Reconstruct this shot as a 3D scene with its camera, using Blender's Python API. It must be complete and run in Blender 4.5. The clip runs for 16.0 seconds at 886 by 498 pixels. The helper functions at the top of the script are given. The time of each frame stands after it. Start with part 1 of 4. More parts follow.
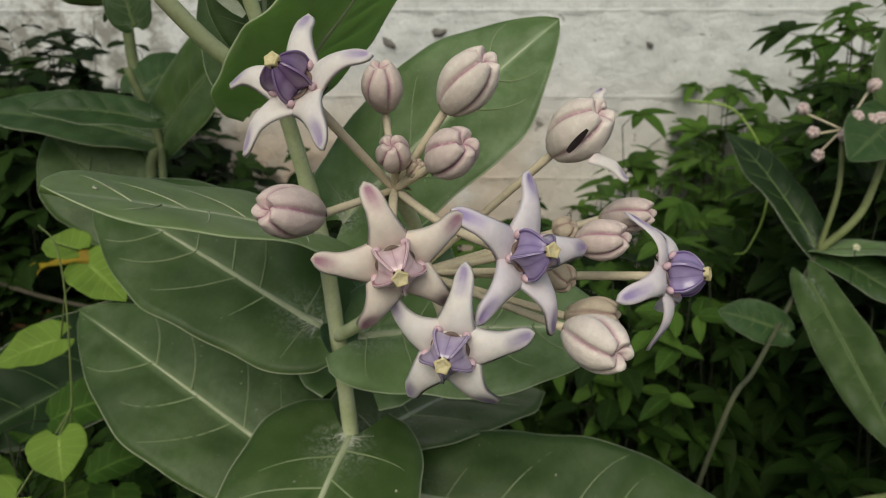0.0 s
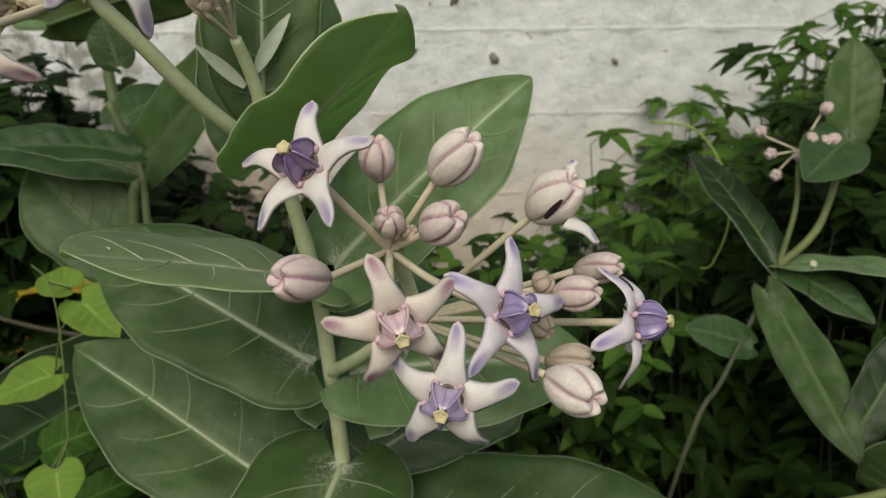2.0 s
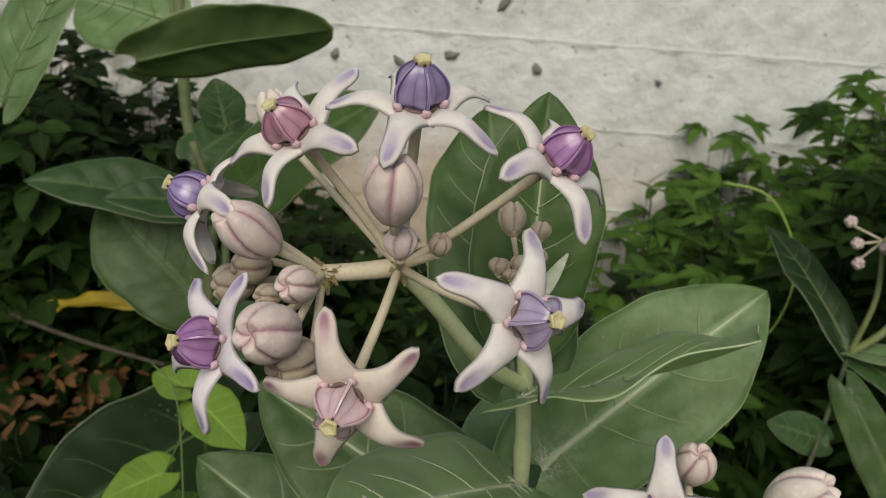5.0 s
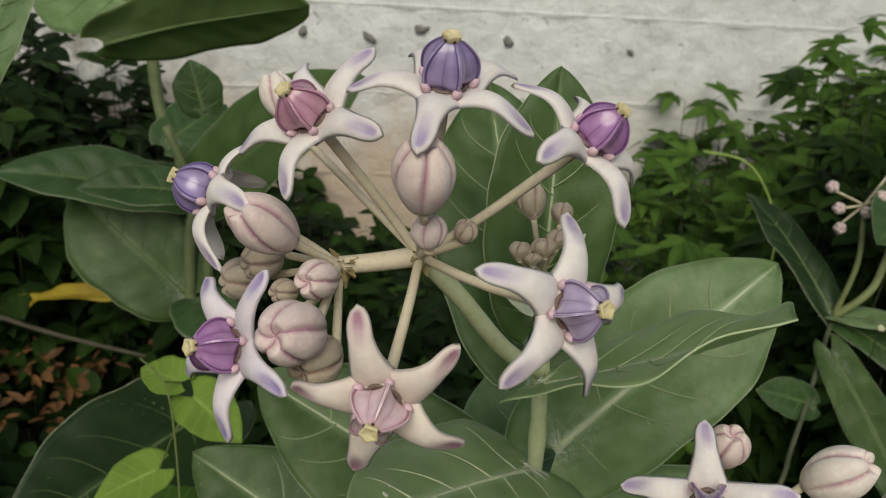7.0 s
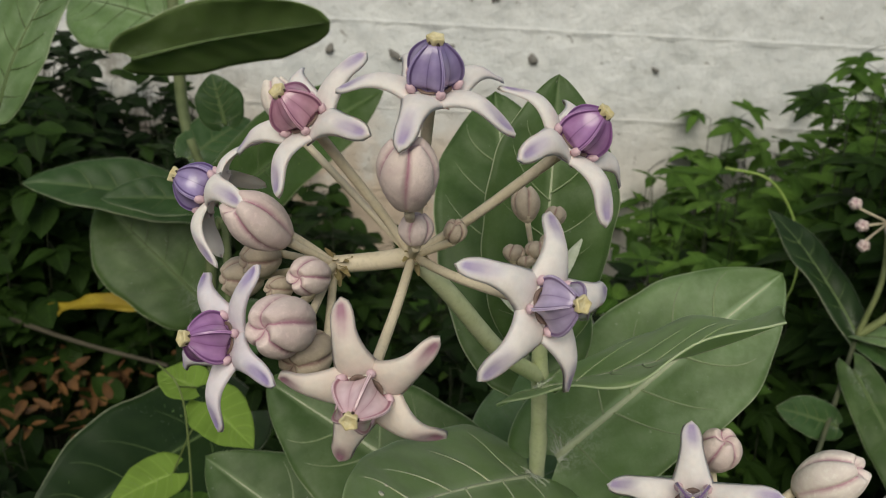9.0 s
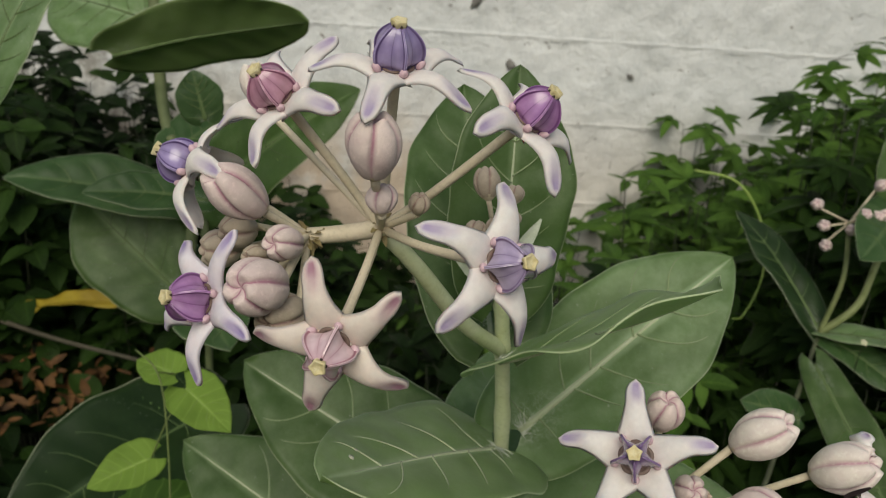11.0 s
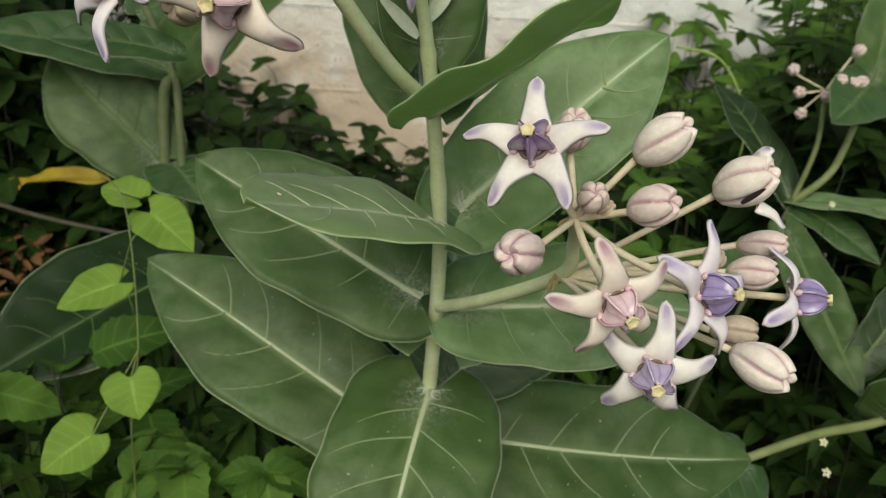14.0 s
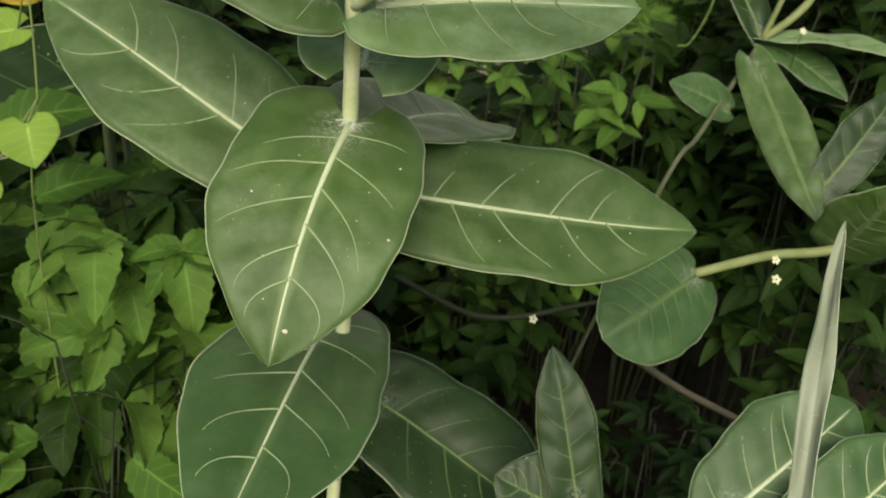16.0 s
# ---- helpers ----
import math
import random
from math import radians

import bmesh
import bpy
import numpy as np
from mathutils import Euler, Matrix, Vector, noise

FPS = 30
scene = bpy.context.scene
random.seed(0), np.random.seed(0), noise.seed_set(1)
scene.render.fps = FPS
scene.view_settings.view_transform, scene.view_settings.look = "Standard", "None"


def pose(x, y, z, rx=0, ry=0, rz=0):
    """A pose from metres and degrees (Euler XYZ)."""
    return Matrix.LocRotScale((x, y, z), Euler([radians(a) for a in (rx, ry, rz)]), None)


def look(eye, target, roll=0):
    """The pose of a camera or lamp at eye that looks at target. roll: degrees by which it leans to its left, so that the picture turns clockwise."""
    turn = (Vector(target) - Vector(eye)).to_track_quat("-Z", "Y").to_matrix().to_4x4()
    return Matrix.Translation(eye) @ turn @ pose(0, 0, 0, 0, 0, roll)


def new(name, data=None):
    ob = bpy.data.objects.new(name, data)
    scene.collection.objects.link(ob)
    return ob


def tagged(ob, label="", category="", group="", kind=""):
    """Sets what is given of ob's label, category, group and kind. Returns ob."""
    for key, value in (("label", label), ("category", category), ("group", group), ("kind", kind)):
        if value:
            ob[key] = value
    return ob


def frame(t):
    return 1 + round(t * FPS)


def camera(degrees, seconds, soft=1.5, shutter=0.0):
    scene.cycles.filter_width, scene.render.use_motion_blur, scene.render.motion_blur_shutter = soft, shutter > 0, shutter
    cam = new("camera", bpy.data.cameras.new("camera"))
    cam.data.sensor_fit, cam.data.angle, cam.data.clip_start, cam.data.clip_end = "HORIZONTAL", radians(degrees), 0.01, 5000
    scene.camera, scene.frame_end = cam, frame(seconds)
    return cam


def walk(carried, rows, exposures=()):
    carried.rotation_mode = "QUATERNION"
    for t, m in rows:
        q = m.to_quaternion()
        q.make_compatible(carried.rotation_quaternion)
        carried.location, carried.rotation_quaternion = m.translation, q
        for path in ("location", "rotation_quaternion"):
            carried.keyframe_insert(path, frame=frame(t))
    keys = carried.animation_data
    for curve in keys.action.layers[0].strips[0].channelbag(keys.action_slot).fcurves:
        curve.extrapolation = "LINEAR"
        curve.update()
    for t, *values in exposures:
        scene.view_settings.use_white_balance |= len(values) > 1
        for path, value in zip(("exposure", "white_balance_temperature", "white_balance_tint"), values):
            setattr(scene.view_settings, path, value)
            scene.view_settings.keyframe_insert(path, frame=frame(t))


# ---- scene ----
cam = camera(59.6, 16.0, soft=1.1)
cam.data.dof.use_dof = True
cam.data.dof.focus_distance = 0.235
cam.data.dof.aperture_fstop = 27
METRES, EYE, TILT, LEAN, TURN = 0.62, 0.95, -16.0, 0.0, 0.0
ROWS = [
    (0.0, 0.0, 0.0, 0.0, 0.0, 0.0, -0.0),
    (0.5, -0.0089, -0.0024, 0.0193, -1.03, -0.5, -0.02),
    (1.0, -0.0496, -0.0418, 0.0227, -2.92, 0.84, 0.55),
    (1.5, -0.013, -0.0444, 0.0334, -2.04, 0.62, 0.8),
    (2.0, -0.0118, -0.0476, 0.0286, -2.11, 0.55, 1.17),
    (2.5, -0.0437, -0.0506, 0.0689, -2.88, 0.59, 0.18),
    (3.0, -0.0843, -0.0329, 0.1214, -1.0, -0.6, 0.31),
    (3.5, -0.1302, -0.0252, 0.1724, -1.17, -0.0, -2.19),
    (4.0, -0.1978, -0.0223, 0.1982, -2.54, -0.45, -4.75),
    (6.5, -0.2293, 0.029, 0.2376, -6.5, -4.78, -0.66),
    (7.0, -0.2412, 0.0224, 0.2276, -6.26, -4.27, -1.46),
    (7.5, -0.2317, 0.0189, 0.2224, -5.3, -4.33, -1.44),
    (8.0, -0.2187, 0.017, 0.2232, -4.16, -3.89, -1.85),
    (10.5, -0.2309, -0.0098, 0.2064, -4.74, -2.42, -2.38),
    (11.0, -0.2164, -0.0224, 0.2016, -5.61, -2.38, -2.28),
    (11.5, -0.2208, -0.0358, 0.198, -5.97, -3.29, -0.98),
    (12.0, -0.2214, -0.0309, 0.1955, -5.73, -4.43, -0.78),
    (12.5, -0.2106, -0.0349, 0.2011, -5.72, -3.92, -1.29),
    (13.0, -0.2017, -0.0655, 0.1902, -4.57, -3.5, -1.94),
    (13.5, -0.1712, -0.0651, 0.1351, -5.2, -5.42, -2.21),
    (14.0, -0.1609, -0.0531, 0.074, -5.48, -7.33, -2.34),
    (14.5, -0.1469, -0.0442, 0.0237, -5.68, -8.34, -3.59),
    (15.0, -0.1236, -0.0362, -0.0443, -6.34, -9.19, -4.36),
    (15.5, -0.1137, -0.0282, -0.0961, -6.75, -11.27, -4.55),
    (16.0, -0.0939, -0.0223, -0.1338, -6.93, -12.13, -4.38),
]
walk(cam, [(t, pose(0, 0, EYE, TILT, LEAN, TURN) @ pose(METRES * x, METRES * y, METRES * z, 90 + pitch, roll, yaw)) for t, x, y, z, yaw, pitch, roll in ROWS],
     exposures=[(0, -0.32, 6800, 6), (2.5, -0.14, 6800, 6), (4, -0.22, 6800, 7), (13, -0.24, 6800, 7), (14, 0.12, 6900, 2), (14.5, 0.20, 6950, 2), (15, 0.36, 7100, 2), (15.2, 0.70, 7100, 5), (15.5, 0.82, 7150, 6), (16, 0.80, 7200, 6)])

# ---- light: a bright, hazy sky and a very soft sun ----
world = bpy.data.worlds.new("sky")
scene.world = world
world.use_nodes = True
wn = world.node_tree.nodes
sky = wn.new("ShaderNodeTexSky")
sky.sky_type = 'NISHITA'
sky.sun_disc = False
sky.sun_elevation = radians(42)
sky.sun_rotation = radians(192)
sky.air_density, sky.dust_density, sky.ozone_density = 1.0, 2.5, 1.0
world.node_tree.links.new(sky.outputs[0], wn["Background"].inputs[0])
wn["Background"].inputs[1].default_value = 0.09
sun_data = bpy.data.lights.new("sun", 'SUN')
sun_data.energy, sun_data.angle, sun_data.color = 2.5, radians(45), (1.0, 0.965, 0.86)
sun = new("sun", sun_data)
sun.matrix_world = look((-0.5, -2.1, 2.6), (0, 0.3, 0.4))


# ---- materials ----
class Nodes:
    """Short hand for a node material: a Principled surface and the nodes that feed it."""

    def __init__(self, name, rough=0.6, spec=0.4):
        self.mat = bpy.data.materials.new(name)
        self.mat.use_nodes = True
        self.tree = self.mat.node_tree
        self.bsdf = self.tree.nodes["Principled BSDF"]
        self.out = self.tree.nodes["Material Output"]
        self.bsdf.inputs["Roughness"].default_value = rough
        self.bsdf.inputs["Specular IOR Level"].default_value = spec

    def add(self, kind, **inputs):
        n = self.tree.nodes.new("ShaderNode" + kind)
        for k, v in inputs.items():
            self.put(n.inputs[k.replace("_", " ")], v)
        return n

    def put(self, socket, v):
        if isinstance(v, bpy.types.NodeSocket):
            self.tree.links.new(v, socket)
        else:
            socket.default_value = v

    def noise(self, scale, detail=4.0, rough=0.55, vec=None, distort=0.0):
        n = self.add("TexNoise", Scale=scale, Detail=detail, Roughness=rough, Distortion=distort)
        self.put(n.inputs["Vector"], vec or self.coord())
        return n.outputs["Fac"]

    def coord(self, which="Object"):
        return self.add("TexCoord").outputs[which]

    def ramp(self, fac, *stops):
        n = self.add("ValToRGB", Fac=fac)
        e = n.color_ramp.elements
        while len(e) < len(stops):
            e.new(0.5)
        for el, (p, c) in zip(e, stops):
            el.position = p
            el.color = (*c, 1) if len(c) == 3 else c
        return n.outputs["Color"]

    def grey(self, fac, lo, hi):
        n = self.add("MapRange", Value=fac)
        n.inputs[1].default_value, n.inputs[2].default_value = lo, hi
        return n.outputs[0]

    def mix(self, fac, a, b, mode='MIX'):
        n = self.tree.nodes.new("ShaderNodeMix")
        n.data_type, n.blend_type = 'RGBA', mode
        for s, v in ((n.inputs[0], fac), (n.inputs[6], a), (n.inputs[7], b)):
            if isinstance(v, tuple) and len(v) == 3:
                v = (*v, 1)
            self.put(s, v)
        return n.outputs[2]

    def maths(self, op, a, b=0.0):
        n = self.tree.nodes.new("ShaderNodeMath")
        n.operation = op
        self.put(n.inputs[0], a)
        self.put(n.inputs[1], b)
        return n.outputs[0]

    def uv(self):
        n = self.add("SeparateXYZ", Vector=self.coord("UV"))
        return n.outputs[0], n.outputs[1]

    def random(self):
        return self.add("ObjectInfo").outputs["Random"]

    def island(self):
        return self.add("NewGeometry").outputs["Random Per Island"]

    def bump(self, height, strength, distance=0.001):
        n = self.add("Bump", Height=height, Strength=strength, Distance=distance)
        self.put(self.bsdf.inputs["Normal"], n.outputs[0])

    def colour(self, c):
        self.put(self.bsdf.inputs["Base Color"], (*c, 1) if isinstance(c, tuple) and len(c) == 3 else c)
        return self

    def thin(self, c, share):
        """Lets part of the light through, as a leaf or a petal does."""
        t = self.add("BsdfTranslucent", Color=(*c, 1) if isinstance(c, tuple) else c)
        m = self.tree.nodes.new("ShaderNodeMixShader")
        m.inputs[0].default_value = share
        self.tree.links.new(self.bsdf.outputs[0], m.inputs[1])
        self.tree.links.new(t.outputs[0], m.inputs[2])
        self.tree.links.new(m.outputs[0], self.out.inputs[0])
        return self


def milkweed_leaf(name, base, dust, share=0.28, sheen=0.07):
    """Thick milkweed blade: dull green under a waxy, patchy white bloom, paler at the margin."""
    n = Nodes(name, 0.5, 0.34)
    u, v = n.uv()
    dark = tuple(0.62 * c for c in base)
    c = n.mix(n.grey(n.noise(28, 3), 0.3, 0.7), dark, base)
    c = n.mix(n.maths('MULTIPLY', n.grey(n.random(), 0, 1), 0.35), c, tuple(1.25 * x for x in base))
    cells = n.add("TexVoronoi", Scale=230.0, Vector=n.coord())
    cells.feature = 'DISTANCE_TO_EDGE'
    net = n.grey(cells.outputs["Distance"], 0.0, 0.08)
    c = n.mix(n.maths('MULTIPLY', n.maths('SUBTRACT', 1.0, net), 0.03), c, dust)
    bloom = n.maths('MULTIPLY', n.grey(n.noise(60, 6, 0.7), 0.42, 0.8), n.grey(n.noise(13, 2), 0.35, 0.7))
    c = n.mix(n.maths('MULTIPLY', bloom, 0.85), c, dust)
    c = n.mix(n.maths('MULTIPLY', n.grey(n.noise(7, 3, 0.5), 0.4, 0.75), 0.45), c, dark)
    c = n.mix(n.maths('MULTIPLY', n.grey(n.noise(130, 4, 0.7), 0.45, 0.75), 0.14), c, dust)
    flecks = n.grey(n.noise(420, 2, 0.5), 0.70, 0.76)
    c = n.mix(n.maths('MULTIPLY', flecks, n.grey(n.noise(17, 2), 0.5, 0.65)), c, (0.5, 0.52, 0.44))
    c = n.mix(n.maths('MULTIPLY', n.grey(v, 0.982, 0.995), n.grey(n.noise(18, 3), 0.2, 0.5)), c, tuple(0.45 * a + 0.55 * b for a, b in zip(dust, (0.62, 0.66, 0.46))))
    c = n.mix(n.maths('MULTIPLY', n.maths('SUBTRACT', 1.0, n.grey(v, 0.01, 0.12)), 0.5), c, dust)
    down = n.maths('MULTIPLY', n.maths('SUBTRACT', 1.0, n.grey(u, 0.03, 0.22)), n.maths('SUBTRACT', 1.0, n.grey(v, 0.05, 0.55)))
    down = n.maths('MULTIPLY', down, n.grey(n.noise(260, 6, 0.75, distort=1.5), 0.46, 0.66))
    c = n.mix(n.maths('MULTIPLY', down, 0.9), c, (0.66, 0.69, 0.60))
    n.colour(c)
    n.put(n.bsdf.inputs["Roughness"], n.add("MapRange", Value=n.noise(50, 4), To_Min=0.36, To_Max=0.62).outputs[0])
    n.bsdf.inputs["Sheen Weight"].default_value = sheen
    n.bsdf.inputs["Sheen Roughness"].default_value = 0.4
    n.bsdf.inputs["Sheen Tint"].default_value = (0.9, 1.0, 0.85, 1)
    n.bump(n.maths('ADD', n.maths('MULTIPLY', net, 0.06), n.noise(90, 5)), 0.35, 0.0009)
    return n.thin(tuple(min(1, 3.2 * x) for x in base), share).mat


LEAF_TOP = milkweed_leaf("milkweed_leaf_top", (0.055, 0.106, 0.025), (0.195, 0.272, 0.118))
LEAF_UNDER = milkweed_leaf("milkweed_leaf_underside", (0.15, 0.22, 0.07), (0.31, 0.38, 0.21), 0.5)
LEAF_GREY_TOP = milkweed_leaf("glaucous_leaf_top", (0.122, 0.205, 0.070), (0.43, 0.55, 0.35), 0.28, 0.22)
LEAF_SEMI = milkweed_leaf("thinly_bloomed_leaf_top", (0.062, 0.116, 0.031), (0.255, 0.335, 0.172), 0.28, 0.10)
LEAF_DOWNY = milkweed_leaf("downy_young_leaf", (0.215, 0.315, 0.13), (0.52, 0.61, 0.41), 0.35)
# same leaf, darkened so that deep shade sits in its colour
LEAF_SHADED = milkweed_leaf("shaded_leaf_top", (0.013, 0.034, 0.006), (0.026, 0.054, 0.014), 0.12, 0.01)
LEAF_PALE = milkweed_leaf("pale_grey_leaf", (0.21, 0.24, 0.165), (0.33, 0.35, 0.28), 0.2)
# leaf colour dimmed by hand for far and low leaves in weaker light
LEAF_DIM_TOP = milkweed_leaf("dim_milkweed_leaf_top", (0.036, 0.082, 0.022), (0.11, 0.17, 0.072), 0.15, 0.03)


def plain(name, c, c2, scale=40, rough=0.6, bump=0.3, share=0.0, dist=0.0006):
    n = Nodes(name, rough, 0.35)
    k = n.mix(n.grey(n.noise(scale, 5), 0.3, 0.7), c, c2)
    k = n.mix(n.maths('MULTIPLY', n.grey(n.noise(scale * 7, 3), 0.5, 0.75), 0.3), k, tuple(0.6 * x for x in c))
    n.colour(k)
    n.bump(n.noise(scale * 4, 4), bump, dist)
    if share:
        n.thin(c2, share)
    return n.mat


VEIN = plain("leaf_vein", (0.28, 0.35, 0.19), (0.20, 0.27, 0.125), 60)
RIB = plain("leaf_midrib", (0.45, 0.50, 0.34), (0.35, 0.40, 0.24), 60)
VEIN_DULL = plain("dull_leaf_vein", (0.105, 0.155, 0.055), (0.075, 0.12, 0.04), 60)
STEM = plain("milkweed_stem", (0.50, 0.56, 0.29), (0.64, 0.68, 0.45), 70, 0.6, 0.4)
STEM_MID = plain("olive_stem", (0.14, 0.17, 0.06), (0.20, 0.23, 0.10), 60, 0.6, 0.4)
# green lowered so the stem carries the shadow it stands in
STEM_SHADE = plain("shaded_green_stem", (0.055, 0.065, 0.035), (0.085, 0.095, 0.05), 60, 0.8, 0.4)
STEM_DULL = plain("dull_green_stem", (0.10, 0.13, 0.055), (0.15, 0.18, 0.08), 60, 0.7, 0.4)
STALK = plain("flower_stalk", (0.58, 0.51, 0.36), (0.68, 0.60, 0.46), 90, 0.65, 0.4)
BRACT = plain("dry_bract", (0.30, 0.25, 0.11), (0.20, 0.15, 0.07), 200)
TWIG = plain("brown_twig", (0.048, 0.043, 0.028), (0.080, 0.072, 0.048), 60, 0.8, 0.6)
WOOL = plain("white_woolly_shoot", (0.62, 0.66, 0.55), (0.48, 0.54, 0.40), 250, 0.9, 0.5, 0.15)
SPECK = plain("whitish_crust", (0.52, 0.52, 0.42), (0.36, 0.37, 0.27), 400, 0.8, 0.4)
YELLOW = plain("yellow_dead_leaf", (0.34, 0.265, 0.02), (0.23, 0.16, 0.015), 30, 0.6, 0.4, 0.2)
VEIN_HEART = plain("heart_leaf_vein", (0.20, 0.31, 0.06), (0.26, 0.36, 0.09), 80)
VINE = plain("vine_stem", (0.10, 0.14, 0.04), (0.15, 0.19, 0.06), 80)


def petal_mat(name, white, tip):
    """Waxy petal: pale, faintly pink at the foot, a mauve patch sunk in the tip."""
    n = Nodes(name, 0.66, 0.3)
    u, v = n.uv()
    blush = tuple(0.72 * a + 0.28 * b for a, b in zip(white, tip))
    c = n.mix(n.grey(n.noise(240, 5, 0.65), 0.35, 0.7), white, tuple(0.86 * x for x in white))
    c = n.mix(n.maths('MULTIPLY', n.grey(n.noise(75, 4, 0.6), 0.42, 0.72), 0.6), c, blush)
    c = n.mix(n.maths('MULTIPLY', n.grey(v, 0.55, 1.0), 0.22), c, blush)
    edge = n.maths('ADD', u, n.maths('MULTIPLY', n.noise(160, 3), 0.24))
    along = n.maths('MULTIPLY', n.grey(edge, 0.66, 1.0), n.maths('SUBTRACT', 1.0, n.grey(u, 0.93, 1.0)))
    across = n.maths('SUBTRACT', 1.0, n.grey(v, 0.25, 0.85))
    c = n.mix(n.maths('MULTIPLY', n.maths('MULTIPLY', along, across), 0.95), c, tip)
    c = n.mix(n.maths('MULTIPLY', n.maths('SUBTRACT', 1.0, n.grey(u, 0.0, 0.25)), 0.25), c, (0.62, 0.40, 0.45))
    n.colour(c)
    n.bump(n.maths('ADD', n.noise(140, 4), n.maths('MULTIPLY', n.noise(900, 3), 0.4)), 0.3, 0.0006)
    n.bsdf.inputs["Subsurface Weight"].default_value = 0.15
    n.bsdf.inputs["Subsurface Radius"].default_value = (0.002, 0.0012, 0.001)
    return n.mat


PETAL_WHITE = petal_mat("white_petal", (0.735, 0.70, 0.66), (0.31, 0.25, 0.40))
PETAL_CREAM = petal_mat("cream_petal", (0.715, 0.645, 0.565), (0.32, 0.16, 0.22))
PETAL_LILAC = petal_mat("lilac_petal", (0.70, 0.655, 0.68), (0.26, 0.20, 0.40))


def crown_mat(name, c, dark):
    """Glossy crown: a pale double rim edged by dark lines, paler hollow flanks, a darker fold between."""
    n = Nodes(name, 0.26, 0.5)
    u, v = n.uv()
    light = tuple(min(0.85, 1.3 * x + 0.09) for x in c)
    k = n.mix(n.grey(n.noise(170, 4, 0.6), 0.32, 0.7), c, tuple(0.7 * x for x in c))
    flank = n.maths('MULTIPLY', n.grey(v, 0.24, 0.5), n.maths('SUBTRACT', 1.0, n.grey(v, 0.6, 0.95)))
    k = n.mix(n.maths('MULTIPLY', flank, n.grey(n.noise(120, 3), 0.3, 0.75)), k, light)
    k = n.mix(n.maths('MULTIPLY', n.maths('SUBTRACT', 1.0, n.grey(v, 0.08, 0.11)), 0.6), k, light)
    k = n.mix(n.maths('MULTIPLY', n.maths('SUBTRACT', 1.0, n.grey(v, 0.0, 0.035)), 0.7), k, dark)
    line = n.maths('MULTIPLY', n.grey(v, 0.11, 0.14), n.maths('SUBTRACT', 1.0, n.grey(v, 0.19, 0.27)))
    k = n.mix(n.maths('MULTIPLY', line, 0.9), k, dark)
    k = n.mix(n.maths('MULTIPLY', n.grey(v, 0.93, 1.0), 0.5), k, dark)
    k = n.mix(n.maths('MULTIPLY', n.grey(u, 0.55, 1.0), 0.55), k, tuple(0.5 * (a + b) for a, b in zip(c, dark)))
    k = n.mix(n.maths('MULTIPLY', n.grey(n.noise(75, 3, 0.6), 0.45, 0.7), 0.5), k, tuple(0.55 * x for x in c))
    n.colour(k)
    n.bsdf.inputs["Coat Weight"].default_value = 0.6
    n.bsdf.inputs["Coat Roughness"].default_value = 0.16
    n.bump(n.noise(260, 3), 0.25, 0.0005)
    return n.mat


CROWN = {
    "violet": crown_mat("violet_crown", (0.27, 0.21, 0.41), (0.06, 0.03, 0.12)),
    "purple": crown_mat("purple_crown", (0.34, 0.16, 0.37), (0.09, 0.025, 0.11)),
    "pink": crown_mat("pink_crown", (0.66, 0.46, 0.50), (0.26, 0.09, 0.14)),
    "rose": crown_mat("rose_crown", (0.46, 0.23, 0.32), (0.16, 0.04, 0.10)),
    "lilac": crown_mat("lilac_crown", (0.38, 0.31, 0.47), (0.09, 0.04, 0.13)),
    "dark": crown_mat("dark_violet_crown", (0.20, 0.12, 0.27), (0.045, 0.018, 0.07)),
}
KNOB = plain("pink_white_knob", (0.66, 0.50, 0.54), (0.55, 0.36, 0.42), 120, 0.45)
THROAT = plain("maroon_throat", (0.11, 0.075, 0.06), (0.19, 0.13, 0.11), 300, 0.5)
STIGMA = plain("yellow_stigma", (0.52, 0.43, 0.20), (0.70, 0.65, 0.44), 300, 0.55)
POLLEN = plain("black_pollen_slot", (0.02, 0.015, 0.01), (0.05, 0.03, 0.02), 200, 0.5)


def bud_mat(name, c, groove):
    """Dull waxy bud: patchy pale and greenish-pink skin with mauve seams."""
    n = Nodes(name, 0.6, 0.3)
    u, v = n.uv()
    k = n.mix(n.grey(n.noise(110, 5), 0.3, 0.7), c, tuple(0.78 * x for x in c))
    k = n.mix(n.maths('MULTIPLY', n.grey(n.noise(60, 4, 0.6), 0.42, 0.68), 0.55), k, (0.88 * c[0], 0.93 * c[1], 0.84 * c[2]))
    k = n.mix(n.maths('MULTIPLY', n.grey(n.noise(85, 5, 0.65), 0.44, 0.7), 0.55), k, tuple(0.55 * a + 0.45 * b for a, b in zip(c, groove)))
    k = n.mix(n.maths('MULTIPLY', n.grey(v, 0.10, 0.9), 0.85), k, groove)
    k = n.mix(n.maths('MULTIPLY', n.grey(n.noise(520, 3, 0.6), 0.52, 0.72), 0.4), k, tuple(min(0.86, 1.2 * x) for x in c))
    n.colour(k)
    n.bump(n.maths('ADD', n.noise(150, 6, 0.65), n.maths('MULTIPLY', n.noise(700, 3), 0.3)), 0.6, 0.0010)
    return n.mat


BUD = bud_mat("bud_skin", (0.77, 0.69, 0.63), (0.38, 0.19, 0.25))
BUD_PINK = bud_mat("pink_bud_skin", (0.67, 0.555, 0.525), (0.30, 0.12, 0.19))
BUD_DULL = bud_mat("dull_young_bud_skin", (0.50, 0.42, 0.33), (0.26, 0.15, 0.14))
# near-black paint for the shade inside a split bud
DARK = plain("slit_shade", (0.015, 0.01, 0.01), (0.03, 0.02, 0.02), 100)


